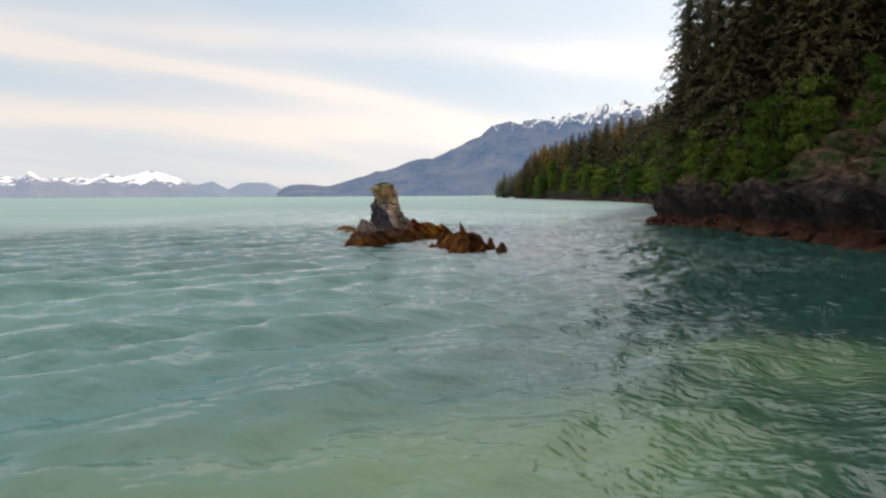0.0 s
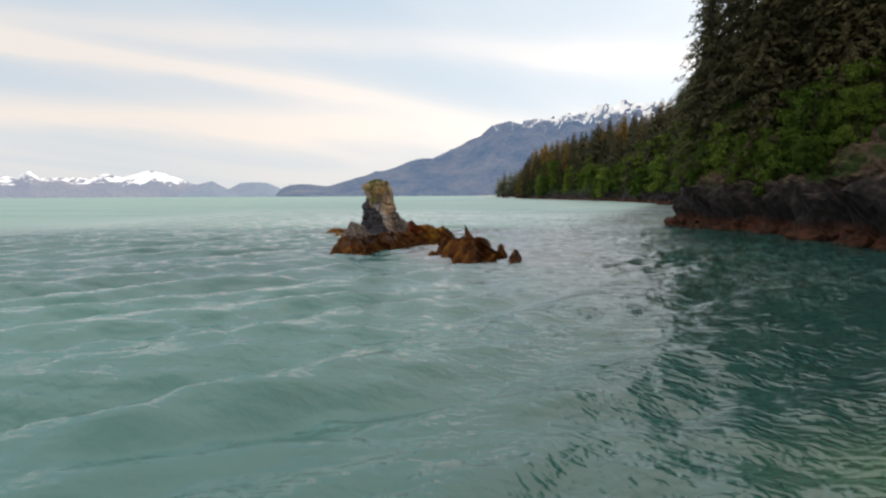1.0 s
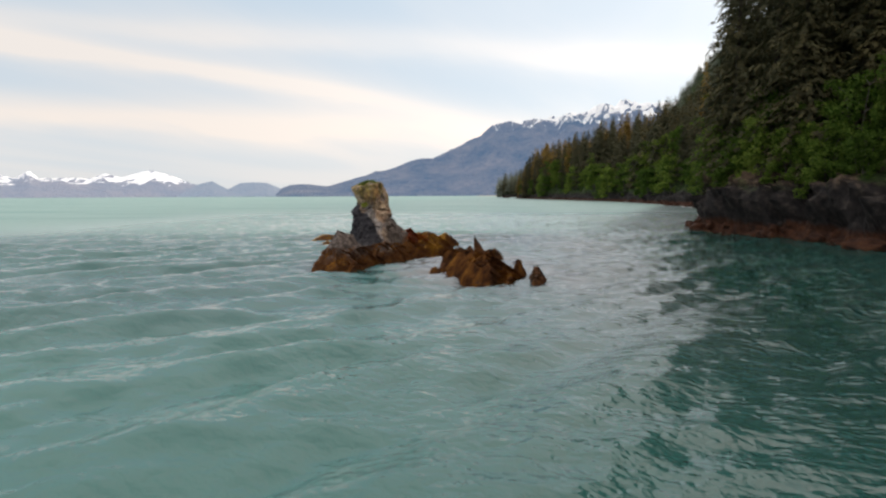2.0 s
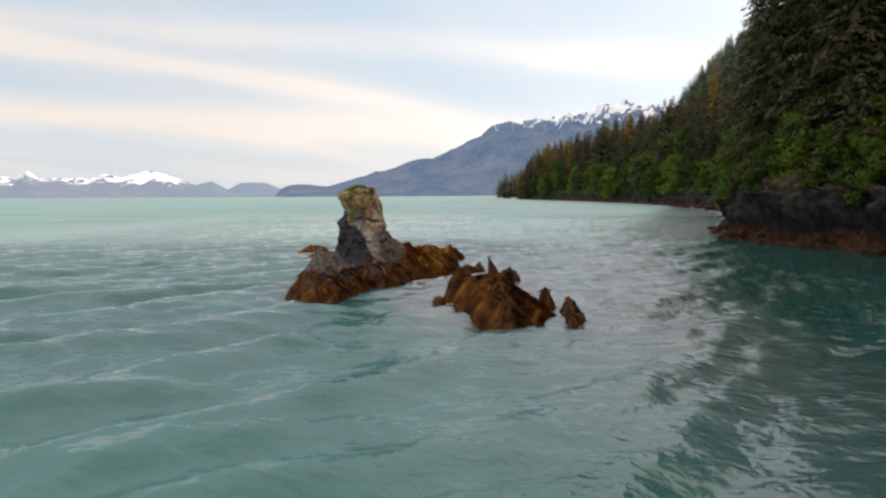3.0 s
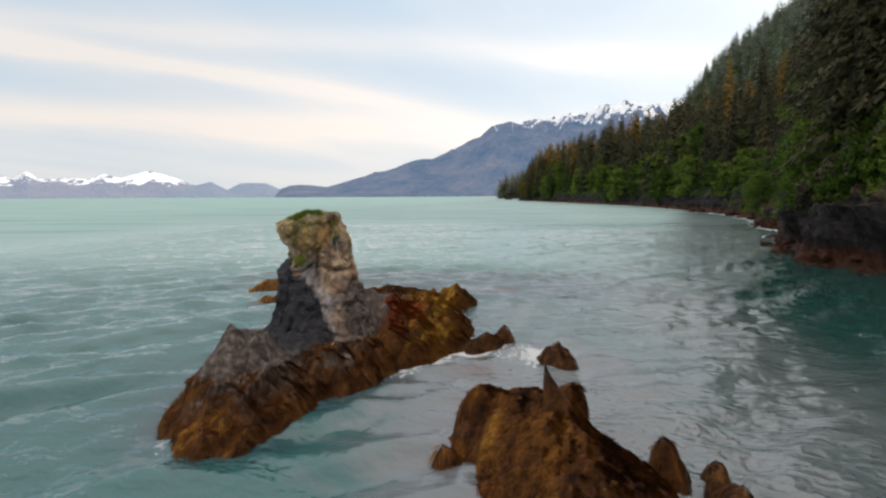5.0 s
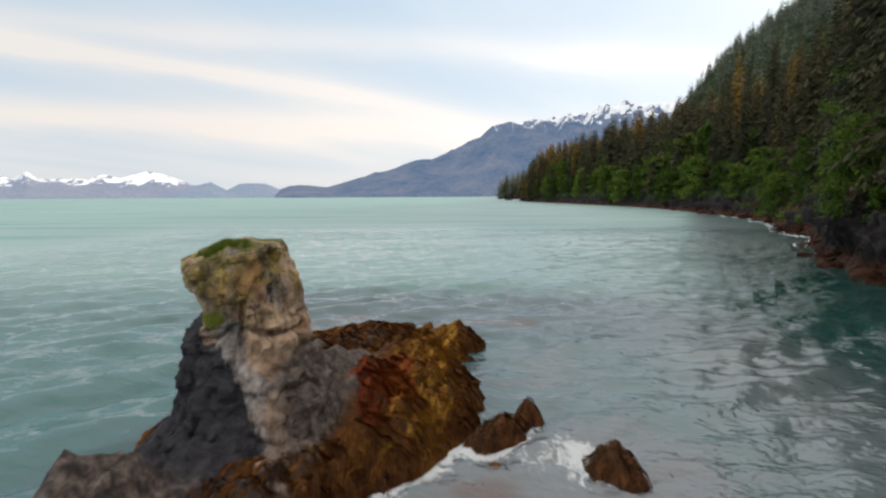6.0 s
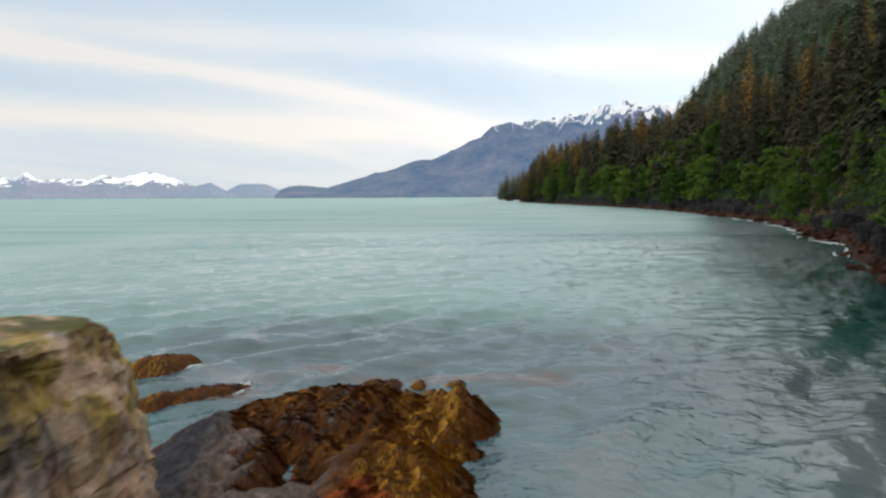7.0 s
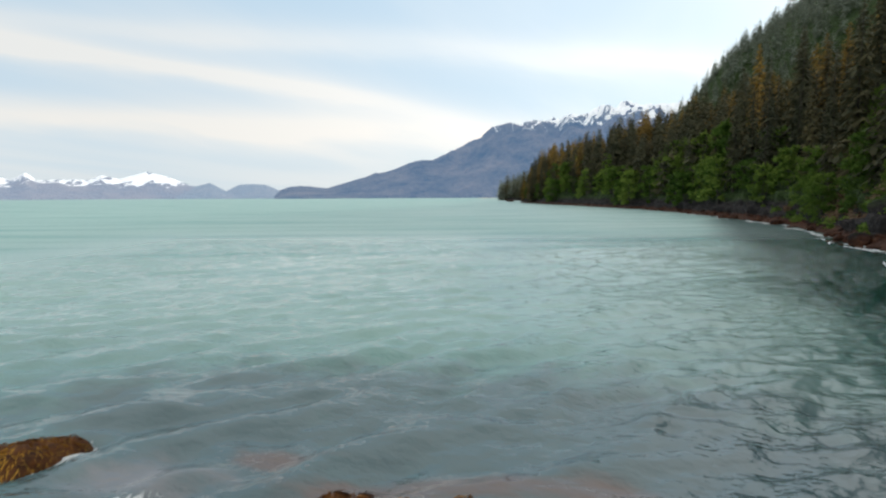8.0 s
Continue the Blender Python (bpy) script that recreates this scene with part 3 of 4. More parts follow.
def pillar_mesh():
    lv = np.array(PILLAR)
    z = np.linspace(lv[0, 0], lv[-1, 0], 110)
    c = [np.interp(z, lv[:, 0], lv[:, k]) for k in range(1, 5)]
    n = 180
    a = np.linspace(0, 2 * math.pi, n, endpoint=False)
    zz, aa = np.meshgrid(z, a, indexing="ij")
    e = 2 / 2.7
    ux, uy = np.sign(np.cos(aa)) * np.abs(np.cos(aa)) ** e, np.sign(np.sin(aa)) * np.abs(np.sin(aa)) ** e
    x, y = c[0][:, None] + ux * c[2][:, None], c[1][:, None] + uy * c[3][:, None]
    # lid
    for k in (0.75, 0.5, 0.25, 0.02):
        x = np.vstack([x, c[0][-1] + ux[:1] * c[2][-1] * k])
        y = np.vstack([y, c[1][-1] + uy[:1] * c[3][-1] * k])
        zz = np.vstack([zz, np.full((1, n), lv[-1, 0] + 0.05 * (1 - k))])
    ux, uy = np.vstack([ux, ux[:4] * 0.2]), np.vstack([uy, uy[:4] * 0.2])
    p = xyz(x, y, zz)
    q = p * (1.5, 1.5, 0.7)
    slab = ridged(q, 3, 61)
    off = 0.14 * slab + 0.10 * fbm(p * 2.6, 4, 63) + 0.04 * fbm(p * 8, 3, 65)
    # long clefts between the upright slabs
    cl = np.abs(vnoise(p * (1.9, 1.9, 0.45) + 4, 67))
    off = off - 0.10 * (1 - sstep(0.0, 0.12, cl)) * sstep(-0.2, 0.2, vnoise(p * 1.3, 68))
    # a slanting crack under the head, and blocky breaks
    line = 2.22 + 0.28 * (x + 4.2) * np.where(x > -4.05, -0.4, 1.0) + 0.10 * vnoise(p * 2.3, 72)
    off = off - 0.13 * np.exp(-((zz - line) / 0.045) ** 2) * (uy < 0.2) * sstep(-4.75, -4.5, x)
    off = off + 0.04 * np.round(1.5 * vnoise(p * (1.6, 1.6, 1.1), 74)) + 0.035 * ridged(p * 4.2, 3, 76)
    v = np.stack([x + ux * off, y + uy * off, zz + 0.10 * fbm(p * 2.2, 3, 69) * sstep(0.3, 1.0, zz)], -1)
    return mesh_of("pillar", v, grid_faces(len(zz), n, True), False)


def fronds(name, places, rng, length=(0.05, 0.15), width=(0.003, 0.007)):
    """Hanging straps of weed: each a bent strip that follows the slope down."""
    V, F = [], []
    for (x, y, z), (gx, gy) in places:
        L, w = rng.uniform(*length), rng.uniform(*width)
        n = math.hypot(gx, gy)
        ang = math.atan2(-gy, -gx) + rng.normal(0, 0.32) if n > 0.05 else rng.uniform(0, 6.28)
        dx, dy = math.cos(ang), math.sin(ang)
        sl = -min(n, 2.2)
        run = 1 / math.sqrt(1 + sl * sl)
        b = len(V)
        lift = rng.uniform(0.0, 0.035)
        for k, (t, wk) in enumerate(((0, 0.6), (0.45, 1.0), (1.0, 0.3))):
            px, py = x + dx * L * run * t, y + dy * L * run * t
            pz = z + sl * run * L * t + lift * math.sin(math.pi * min(1, t + 0.15)) + 0.012
            V += [(px - dy * w * wk, py + dx * w * wk, pz), (px + dy * w * wk, py - dx * w * wk, pz + 0.01)]
        F += [(b, b + 1, b + 3, b + 2), (b + 2, b + 3, b + 5, b + 4)]
    return mesh_of(name, V, F)


def weed_places(shapes, seed, grain, count, rng, zlim, accept=None, box=None):
    out = []
    x0, x1 = min(s[0] - max(s[2], s[3]) for s in shapes), max(s[0] + max(s[2], s[3]) for s in shapes)
    y0, y1 = min(s[1] - max(s[2], s[3]) for s in shapes), max(s[1] + max(s[2], s[3]) for s in shapes)
    if box:
        x0, x1, y0, y1 = box
    n = count * 5
    x, y = rng.uniform(x0, x1, n), rng.uniform(y0, y1, n)
    e = 0.05
    h = reef_height(x, y, shapes, seed, grain)
    gx = (reef_height(x + e, y, shapes, seed, grain) - h) / e
    gy = (reef_height(x, y + e, shapes, seed, grain) - h) / e
    lim = zlim(x, y) if callable(zlim) else zlim
    ok = (h > -0.08) & (h < lim)
    if accept is not None:
        ok &= accept(x, y, h)
    for i in np.nonzero(ok)[0][:count]:
        out.append(((x[i], y[i], h[i]), (gx[i], gy[i])))
    return out


def tuft(name, spots, rng, blade=(0.10, 0.26), count=90, spread=0.22, rise=0.0):
    V, F = [], []
    for x, y, z0 in spots:
        for _ in range(count):
            z = z0 + rng.normal(0, rise)
            a, r = rng.uniform(0, 6.28), spread * 0.55 * abs(rng.normal(0, 1))
            px, py, L = x + r * math.cos(a) * 1.5, y + r * math.sin(a), rng.uniform(*blade)
            b, lean = rng.uniform(0, 6.28), rng.uniform(0.1, 0.9)
            w = 0.012
            s = len(V)
            V += [(px - w, py, z - 0.06), (px + w, py, z - 0.06), (px + math.cos(b) * lean * L, py + math.sin(b) * lean * L, z + L * (1 - 0.4 * lean))]
            F.append((s, s + 1, s + 2))
    return mesh_of(name, V, F)


def main_zlim(x, y):
    """How high the weed reaches on the main rock: high on the seaward right side, low round the bare shoulder and nose."""
    lim = 0.50 + 0.60 * sstep(-3.1 - 0.6 * (1 - sstep(32.4, 33.6, y)), -2.1, x) * (1 - 0.35 * (1 - sstep(-2.9, -2.2, x)) * sstep(33.2, 34.0, y)) + 0.25 * sstep(38, 40, y) + 0.25 * (1 - sstep(31.5, 33.0, y)) * sstep(-4.6, -4.0, x)
    lim = lim + 0.28 * (1 - sstep(30.0, 31.0, y))
    return lim + 0.18 * fbm(xyz(x * 1.3, y * 1.3, 0), 3, 91)


def build_reef():
    rng = np.random.default_rng(12)
    stack = thing("sea_stack", "tall weathered sea stack on a low weed-covered rock ledge", "rock")
    part("ledge", reef_mesh("ledge", MAIN, 0.075, 5), ROCK, stack, "dark wet rock ledge")
    pm = pillar_mesh()
    pv = np.array([v.co[:] for v in pm.vertices])
    part("pillar", pm, ROCK, stack, "tan rock pillar, black below, flat mossy top")
    pl = weed_places(MAIN, 5, 1.0, 90000, rng, main_zlim)
    part("rockweed", fronds("rockweed", pl, rng), WEED, stack, "golden-brown rockweed", "stuff")
    red = lambda x, y, h: (np.hypot((x + 2.42) / 0.42, (y - 35.2) / 1.6) + 0.4 * fbm(xyz(x * 2, y * 2, 1), 3, 95) < 1.0) & (h > 0.22)
    pl = weed_places(MAIN, 5, 1.0, 8000, rng, 1.3, red, (-3.6, -1.6, 33.0, 37.8))
    part("red_seaweed", fronds("red_seaweed", pl, rng, (0.08, 0.22), (0.005, 0.012)), RED_WEED, stack, "rusty red seaweed", "stuff")
    crown = pv[(pv[:, 2] > 3.14) & (np.abs(pv[:, 0] + 4.30 - 0.4 * (pv[:, 1] - 33.1)) < 0.30) & (pv[:, 1] > 32.9) & (pv[:, 1] < 33.3)]
    spots = [tuple(crown[k]) for k in rng.integers(0, len(crown), 30)]
    cleft = pv[(np.hypot(pv[:, 0] + 4.42, 0.8 * (pv[:, 2] - 2.44)) < 0.07) & (pv[:, 1] < 33.2)]
    part("grass_tuft", tuft("grass_tuft", spots, rng, (0.04, 0.11), 46, 0.045), GRASS, stack, "short green grass", "stuff")
    part("grass_tuft", tuft("grass_tuft", [tuple(cleft[k]) for k in rng.integers(0, len(cleft), 9)], rng, (0.03, 0.09), 60, 0.05, 0.02), GRASS, stack, "green grass in a cleft", "stuff")

    reef = thing("reef_rock", "jagged low reef rock draped in brown rockweed", "rock")
    part("rock", reef_mesh("reef", REEF, 0.06, 31, 0.65), ROCK, reef)
    pl = weed_places(REEF, 31, 0.65, 44000, rng, lambda x, y: 1.15 - 0.7 * np.exp(-((x - 0.36) ** 2 + (y - 29.0) ** 2) / 0.05))
    part("rockweed", fronds("rockweed", pl, rng, (0.06, 0.20), (0.003, 0.007)), WEED, reef, "brown rockweed", "stuff")
    # the dark blade of rock that stands up from its back
    a = np.linspace(0, 2 * math.pi, 14, endpoint=False)
    t = np.linspace(0, 1, 16)
    tt, aa = np.meshgrid(t, a, indexing="ij")
    # one side stands upright, the other runs down to the reef's back
    w = (1 - tt) ** 1.15
    x, y = 0.31 + 0.27 * w + (0.30 * w + 0.012) * np.cos(aa) + 0.06 * w * np.sin(aa), 29.0 + 0.05 * w + (0.26 * w + 0.012) * np.sin(aa)
    p = xyz(x, y, tt)
    x, y = x + 0.09 * w * fbm(p * 5, 3, 83), y + 0.09 * w * fbm(p * 5, 3, 85)
    part("spire", mesh_of("spire", np.stack([x, y, 0.50 + 0.85 * tt], -1), grid_faces(16, 14, True)), ROCK, reef, "dark pointed blade of rock")
    dark = (MID, SECOND, SMALL)
    for shapes, seed, n, label in ((SMALL, 51, 1500, "long narrow rock beside the reef"), (MID, 53, 1700, "low rock between stack and reef"), (SECOND, 55, 900, "rounded rock covered in rockweed"),
                                   (STRIP, 57, 1100, "low awash ledge covered in weed"), (ISLET, 59, 1100, "small weed-covered rock with water breaking on it")):
        t = thing("rock", label, "rock", "rocks round the stack")
        part("stone", reef_mesh("stone", shapes, 0.05, seed, 0.9), ROCK, t)
        part("rockweed", fronds("rockweed", weed_places(shapes, seed, 0.9, n, rng, 0.6), rng, (0.04, 0.12)), DARK_WEED if shapes in dark else WEED, t, "brown rockweed", "stuff")
    for x, y, r, h in ((-1.06, 28.75, 0.18, 0.26), (-0.70, 27.1, 0.16, 0.06), (-0.45, 33.4, 0.2, 0.12), (-2.15, 41.9, 0.16, 0.20), (-1.35, 41.95, 0.22, 0.12), (-2.75, 41.95, 0.3, 0.14), (-3.2, 42.1, 0.22, 0.12), (-1.85, 41.3, 0.2, 0.16), (-2.4, 41.45, 0.18, 0.15), (-0.95, 38.9, 0.12, 0.08), (-0.7, 38.2, 0.10, 0.06)):
        sh = ((x, y, r, r * 1.3, 20, h, 2.0),)
        t = thing("rock", "small weed-covered stone just above the water", "rock", "stones just above the water")
        part("stone", reef_mesh("stone", sh, 0.06, 71, 0.4), ROCK, t)
        part("rockweed", fronds("rockweed", weed_places(sh, 71, 0.4, 170, rng, 0.5), rng, (0.1, 0.25)), WEED, t, "brown rockweed", "stuff")


# ---- water ----


WAVE_AZ = -53  # the way the longer waves run, degrees from +x


def build_water():
    def axis(lo, hi, s, far):
        mid = np.arange(lo, hi + s / 2, s)
        g = s * 1.16 ** np.arange(1, 200)
        g = np.cumsum(g)
        g = g[g < far]
        return np.concatenate([(lo - g)[::-1], mid, hi + g])

    x, y = axis(-26, 30, 0.16, 4700), axis(2, 84, 0.16, 4700)
    xx, yy = np.meshgrid(x, y)
    rng = np.random.default_rng(3)
    z = np.zeros_like(xx)
    edge = np.maximum(np.maximum(-26 - xx, xx - 30), np.maximum(2 - yy, yy - 84))
    calm = 1 - sstep(0, 12, edge)
    lee = 1 - 0.25 * sstep(4, 20, xx + 0.2 * (yy - 30))
    gust = 0.85 + 0.3 * fbm(xyz(xx * 0.08, yy * 0.08, 0), 3, 77)
    for _ in range(34):
        lam = math.exp(rng.uniform(math.log(0.6), math.log(3.4)))
        a = radians(rng.normal(WAVE_AZ, 17))
        k = 2 * math.pi / lam
        ph = k * (math.cos(a) * xx + math.sin(a) * yy) + rng.uniform(0, 6.28) + 0.4 * fbm(xyz(xx * 0.2, yy * 0.2, 5), 2, 79)
        z = z + 0.0076 * (1 + 0.6 * (1 - sstep(-4, 4, xx))) * lam * (1 - 0.4 * sstep(34, 60, yy)) * (np.sin(ph) + 0.22 * np.sin(2 * ph + 0.5))
    # short chop, strongest in the open lane between the rocks and the wooded shore
    lane = 0.55 + 0.45 * sstep(-6, 3, xx - 0.06 * (yy - 20))
    chop = 0.9 + 0.5 * sstep(-0.35, 0.35, fbm(xyz(xx * 0.22, yy * 0.3, 9), 3, 81))
    for _ in range(36):
        lam = math.exp(rng.uniform(math.log(0.44), math.log(1.2)))
        a = radians(rng.normal(-78, 34))
        k = 2 * math.pi / lam
        ph = k * (math.cos(a) * xx + math.sin(a) * yy) + rng.uniform(0, 6.28) + 0.5 * fbm(xyz(xx * 0.5, yy * 0.5, 7), 2, 83)
        z = z + 0.0062 * lam * np.sin(ph) * lane * chop
    z = z * calm * lee * gust
    near = bumps(xx, yy, ALL_ROCKS)
    foam = sstep(-0.75, -0.05, near) * 0.36 * sstep(20, 28, yy)
    for fx, fy, r, k in ((-0.95, 34.5, 0.55, 0.30), (0.5, 33.9, 0.8, 0.22), (-1.3, 34.2, 1.1, 0.34), (-2.2, 33.0, 0.9, 0.28), (-0.3, 33.2, 1.0, 0.30), (0.6, 34.2, 0.8, 0.22), (-7.9, 43.4, 0.7, 0.36), (-6.6, 42.4, 1.2, 0.35), (2.0, 27.9, 0.4, 0.3), (-5.6, 29.0, 0.5, 0.25)):
        foam = foam + k * np.exp(-((xx - fx) ** 2 + (yy - fy) ** 2) / (r * r))
    sx = xx - shore_x(yy)
    foam = foam + 0.42 * np.exp(-((sx + 0.9) / 0.8) ** 2) * sstep(66, 80, yy) * (1 - sstep(180, 260, yy))
    shoal = np.clip(bumps(xx, yy, [(a, b, c * 1.9, d * 1.55, t, 0.9, 1.5) for a, b, c, d, t, h, k in MAIN + STRIP + REEF + ((-4.5, 42.5, 3.2, 2.2, 0, 1, 1), (0.5, 44.0, 4.2, 3.6, 0, 1, 1), (-5.0, 45.0, 4.5, 3.2, 0, 1, 1))]) + 0.25, 0, 1)
    greenish = np.exp(-(((xx - 0.6) / 5.0) ** 2 + ((yy - 6.6 - 0.2 * xx) / 1.9) ** 2)) + 0.8 * np.exp(-(((xx - 6.5) / 3.0) ** 2 + ((yy - 10.5) / 1.3) ** 2))
    # milky churn and painted sky sheen among rocks, brown weed close under the surface
    wash, weed_bed = np.zeros_like(xx), np.zeros_like(xx)
    for fx, fy, rx, ry, k in ((-1.2, 31.2, 1.5, 2.2, 0.8), (-0.9, 27.6, 1.6, 2.2, 0.6), (1.9, 31.0, 1.6, 2.6, 0.7), (3.4, 27.2, 1.0, 2.2, 0.5), (0.6, 33.6, 1.8, 1.2, 0.7), (0.8, 38.0, 1.6, 2.4, 0.6), (-6.6, 42.6, 1.4, 0.6, 0.8)):
        wash = wash + k * np.exp(-((xx - fx) / (1.25 * rx)) ** 2 - ((yy - fy) / (1.25 * ry)) ** 2)
    for fx, fy, rx, ry in ((-4.6, 43.3, 0.9, 0.35), (-3.0, 42.3, 1.2, 0.35), (-1.0, 42.6, 1.3, 0.4), (-6.4, 41.4, 1.0, 0.5), (-0.6, 32.6, 0.7, 0.5), (0.9, 42.4, 0.8, 0.4)):
        weed_bed = weed_bed + np.exp(-((xx - fx) / rx) ** 2 - ((yy - fy) / ry) ** 2)
    me = mesh_of("water", np.stack([xx, yy, z], -1), grid_faces(len(y), len(x)), True)
    for key, val in (("foam", foam), ("shoal", shoal), ("green_patch", greenish), ("wash", wash), ("weed_bed", weed_bed), ("open_sea", sstep(-14, 26, edge))):
        at = me.attributes.new(key, "FLOAT", "POINT")
        at.data.foreach_set("value", np.clip(val, 0, 1).astype(np.float32).ravel())
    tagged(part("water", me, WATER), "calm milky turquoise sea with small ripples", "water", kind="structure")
    bed = part("seabed", mesh_of("seabed", [(-4700, -4700, -2.5), (4700, -4700, -2.5), (4700, 4700, -2.5), (-4700, 4700, -2.5)], [(0, 1, 2, 3)]), SAND)
    tagged(bed, "pale silty sea floor under the water", "seabed", kind="structure")


# ---- far land ----


def range_mesh(name, profile, radius, depth, seed, rough, n_az=420, n_r=36):
    """A mountain range: foot on the water at the radius, crest at half its depth, from a few summits (azimuth, elevation in degrees)."""
    az0, az1 = profile[0][0], profile[-1][0]
    az = np.linspace(az0, az1, n_az)
    r = np.linspace(0, 1, n_r)
    aa, rr = np.meshgrid(az, r)
    el = np.interp(aa, [p[0] for p in profile], [p[1] for p in profile])
    R = radius + depth * rr
    crest = (radius + depth * 0.55) * np.tan(np.radians(el))
    shape = np.where(rr < 0.55, (rr / 0.55) ** 0.85, 1 - 0.5 * (rr - 0.55) / 0.45)
    x, y = R * np.sin(np.radians(aa)), R * np.cos(np.radians(aa))
    q = xyz(x * 0.0045, y * 0.0035, seed)
    z = crest * shape
    z = z + rough * crest.max() * (ridged(q * 1.0, 5, seed) * 0.5 + 0.25 * fbm(q * 3.5, 4, seed + 3)) * np.clip(shape, 0, 1) * np.clip(crest / crest.max(), 0.12, 1) * sstep(0, 0.25, rr) * (1 - 0.75 * np.exp(-((rr - 0.55) / 0.05) ** 2))
    z = z + 0.022 * crest * fbm(xyz(aa * 1.6, rr * 3, seed), 4, seed + 7) * sstep(0.1, 0.4, rr)
    z = np.where(rr == 0, -2.0, z)
    return mesh_of(name, np.stack([x, y, z], -1), grid_faces(n_r, n_az))


def build_far():
    far = ((-75, 1.6), (-60, 2.0), (-50, 1.5), (-42.3, 1.95), (-41.4, 1.65), (-40.4, 2.3), (-39.7, 1.65), (-37.3, 1.75), (-36, 1.7), (-35, 2.2), (-33.7, 1.8), (-31.4, 2.55), (-29.7, 2.1), (-27.8, 1.3), (-24, 0.5))
    tagged(part("snowy_mountains", range_mesh("snowy_mountains", far, 3900, 700, 101, 0.10), MOUNT_FAR), "distant mountains capped with snow, blue with painted haze", "mountains", kind="structure")
    isle = ((-29.0, 0.2), (-27.2, 1.25), (-26.0, 1.55), (-25.2, 1.1), (-24.6, 0.75), (-23.3, 1.42), (-21.8, 1.45), (-20.9, 1.42), (-19.4, 0.75), (-18.2, 0.2))
    tagged(part("hazy_hills", range_mesh("hazy_hills", isle, 3500, 300, 103, 0.05), HILL_FAR), "low hills across the water, blue with painted haze", "hills", kind="structure")
    near = ((-20.0, 0.15), (-19.4, 0.8), (-18.5, 1.15), (-16.5, 1.25), (-14.8, 1.05), (-11.8, 1.9), (-7.6, 3.05), (-5.5, 3.95), (-3.7, 4.05), (-1.6, 4.75), (1.4, 6.3), (3.2, 7.2), (4.4, 7.45), (5.5, 7.3), (6.8, 7.8), (9.4, 7.6),
            (10.8, 8.3), (13.0, 8.6), (14.7, 9.05), (17.9, 8.85), (19.2, 8.5), (23, 9.0), (30, 8.0), (45, 6.0))
    tagged(part("mountain", range_mesh("mountain", near, 2500, 1500, 107, 0.42, 520, 120), MOUNT), "big mountain with snow along its crest, blue-grey with painted haze", "mountain", kind="structure")
    # sand spit at the mountain's foot
    t = np.linspace(0, 1, 30)
    u = np.linspace(-1, 1, 7)
    uu, tt = np.meshgrid(u, t)
    x, y = 20 + tt * 90, 1500 + uu * 40 + 30 * tt
    z = 1.7 * (1 - uu * uu) * np.minimum(1, tt * 5) - 0.3
    tagged(part("sand_spit", mesh_of("sand_spit", np.stack([x, y, z], -1), grid_faces(30, 7), True), SAND), "low pale sand spit", "sand", kind="structure")


# third colour is painted haze, the last is painted sunlight on snow
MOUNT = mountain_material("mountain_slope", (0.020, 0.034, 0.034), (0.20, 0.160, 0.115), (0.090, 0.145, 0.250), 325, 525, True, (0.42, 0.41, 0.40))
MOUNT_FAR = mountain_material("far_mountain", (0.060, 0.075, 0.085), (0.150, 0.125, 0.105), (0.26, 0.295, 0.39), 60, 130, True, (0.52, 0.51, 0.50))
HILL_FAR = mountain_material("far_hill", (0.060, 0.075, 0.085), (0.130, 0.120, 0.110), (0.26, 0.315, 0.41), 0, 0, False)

build_water()
build_land()
build_far()
build_reef()

# ---- trees ----


def spruce_mesh(seed, H, R, branches, twigs, size=1.0, slim=0.34, taper=0.78):
    """Crown of drooping sprays round a straight stem; returns crown vertices and faces."""
    rng = np.random.default_rng(seed)
    V, F = [], []
    lean = rng.normal(0, 0.012, 2)
    for i in range(branches):
        t = 0.06 + 0.93 * (i + rng.uniform(0, 1)) / branches
        t = t ** 0.92
        h = H * t
        L = R * ((1 - t) ** taper) * rng.uniform(0.62, 1.12) + 0.007 * H
        if t < 0.22:
            L *= 0.55 + 2.0 * t
        a = i * 2.39996 + rng.normal(0, 0.35)
        droop = rng.uniform(0.05, 0.85) * (1 - 0.55 * t)
        ca, sa = math.cos(a), math.sin(a)
        for k in range(twigs):
            u = (k + 0.6) / twigs
            px, pz = L * u, h + L * (0.22 * u - droop * u * u * 1.6) + rng.normal(0, 0.05) * L
            for side in ((-1, 1) if k < twigs - 1 else (0,)):
                w = (0.42 * L * (1 - 0.45 * u) + 0.005 * H) * rng.uniform(0.7, 1.25) * size
                b = a + side * rng.uniform(0.55, 1.05)
                dx, dy = math.cos(b), math.sin(b)
                dz = -rng.uniform(0.05, 1.15)
                bx, by = px * ca + lean[0] * h, px * sa + lean[1] * h
                nx, ny = -dy, dx
                q = slim * w
                s = len(V)
                V += [(bx, by, pz + 0.002 * H), (bx + dx * w * 0.5 + nx * q, by + dy * w * 0.5 + ny * q, pz + dz * w * 0.35 - 0.10 * w), (bx + dx * w, by + dy * w, pz + dz * w),
                      (bx + dx * w * 0.5 - nx * q, by + dy * w * 0.5 - ny * q, pz + dz * w * 0.35 - 0.16 * w)]
                F.append((s, s + 1, s + 2, s + 3))
    return V, F


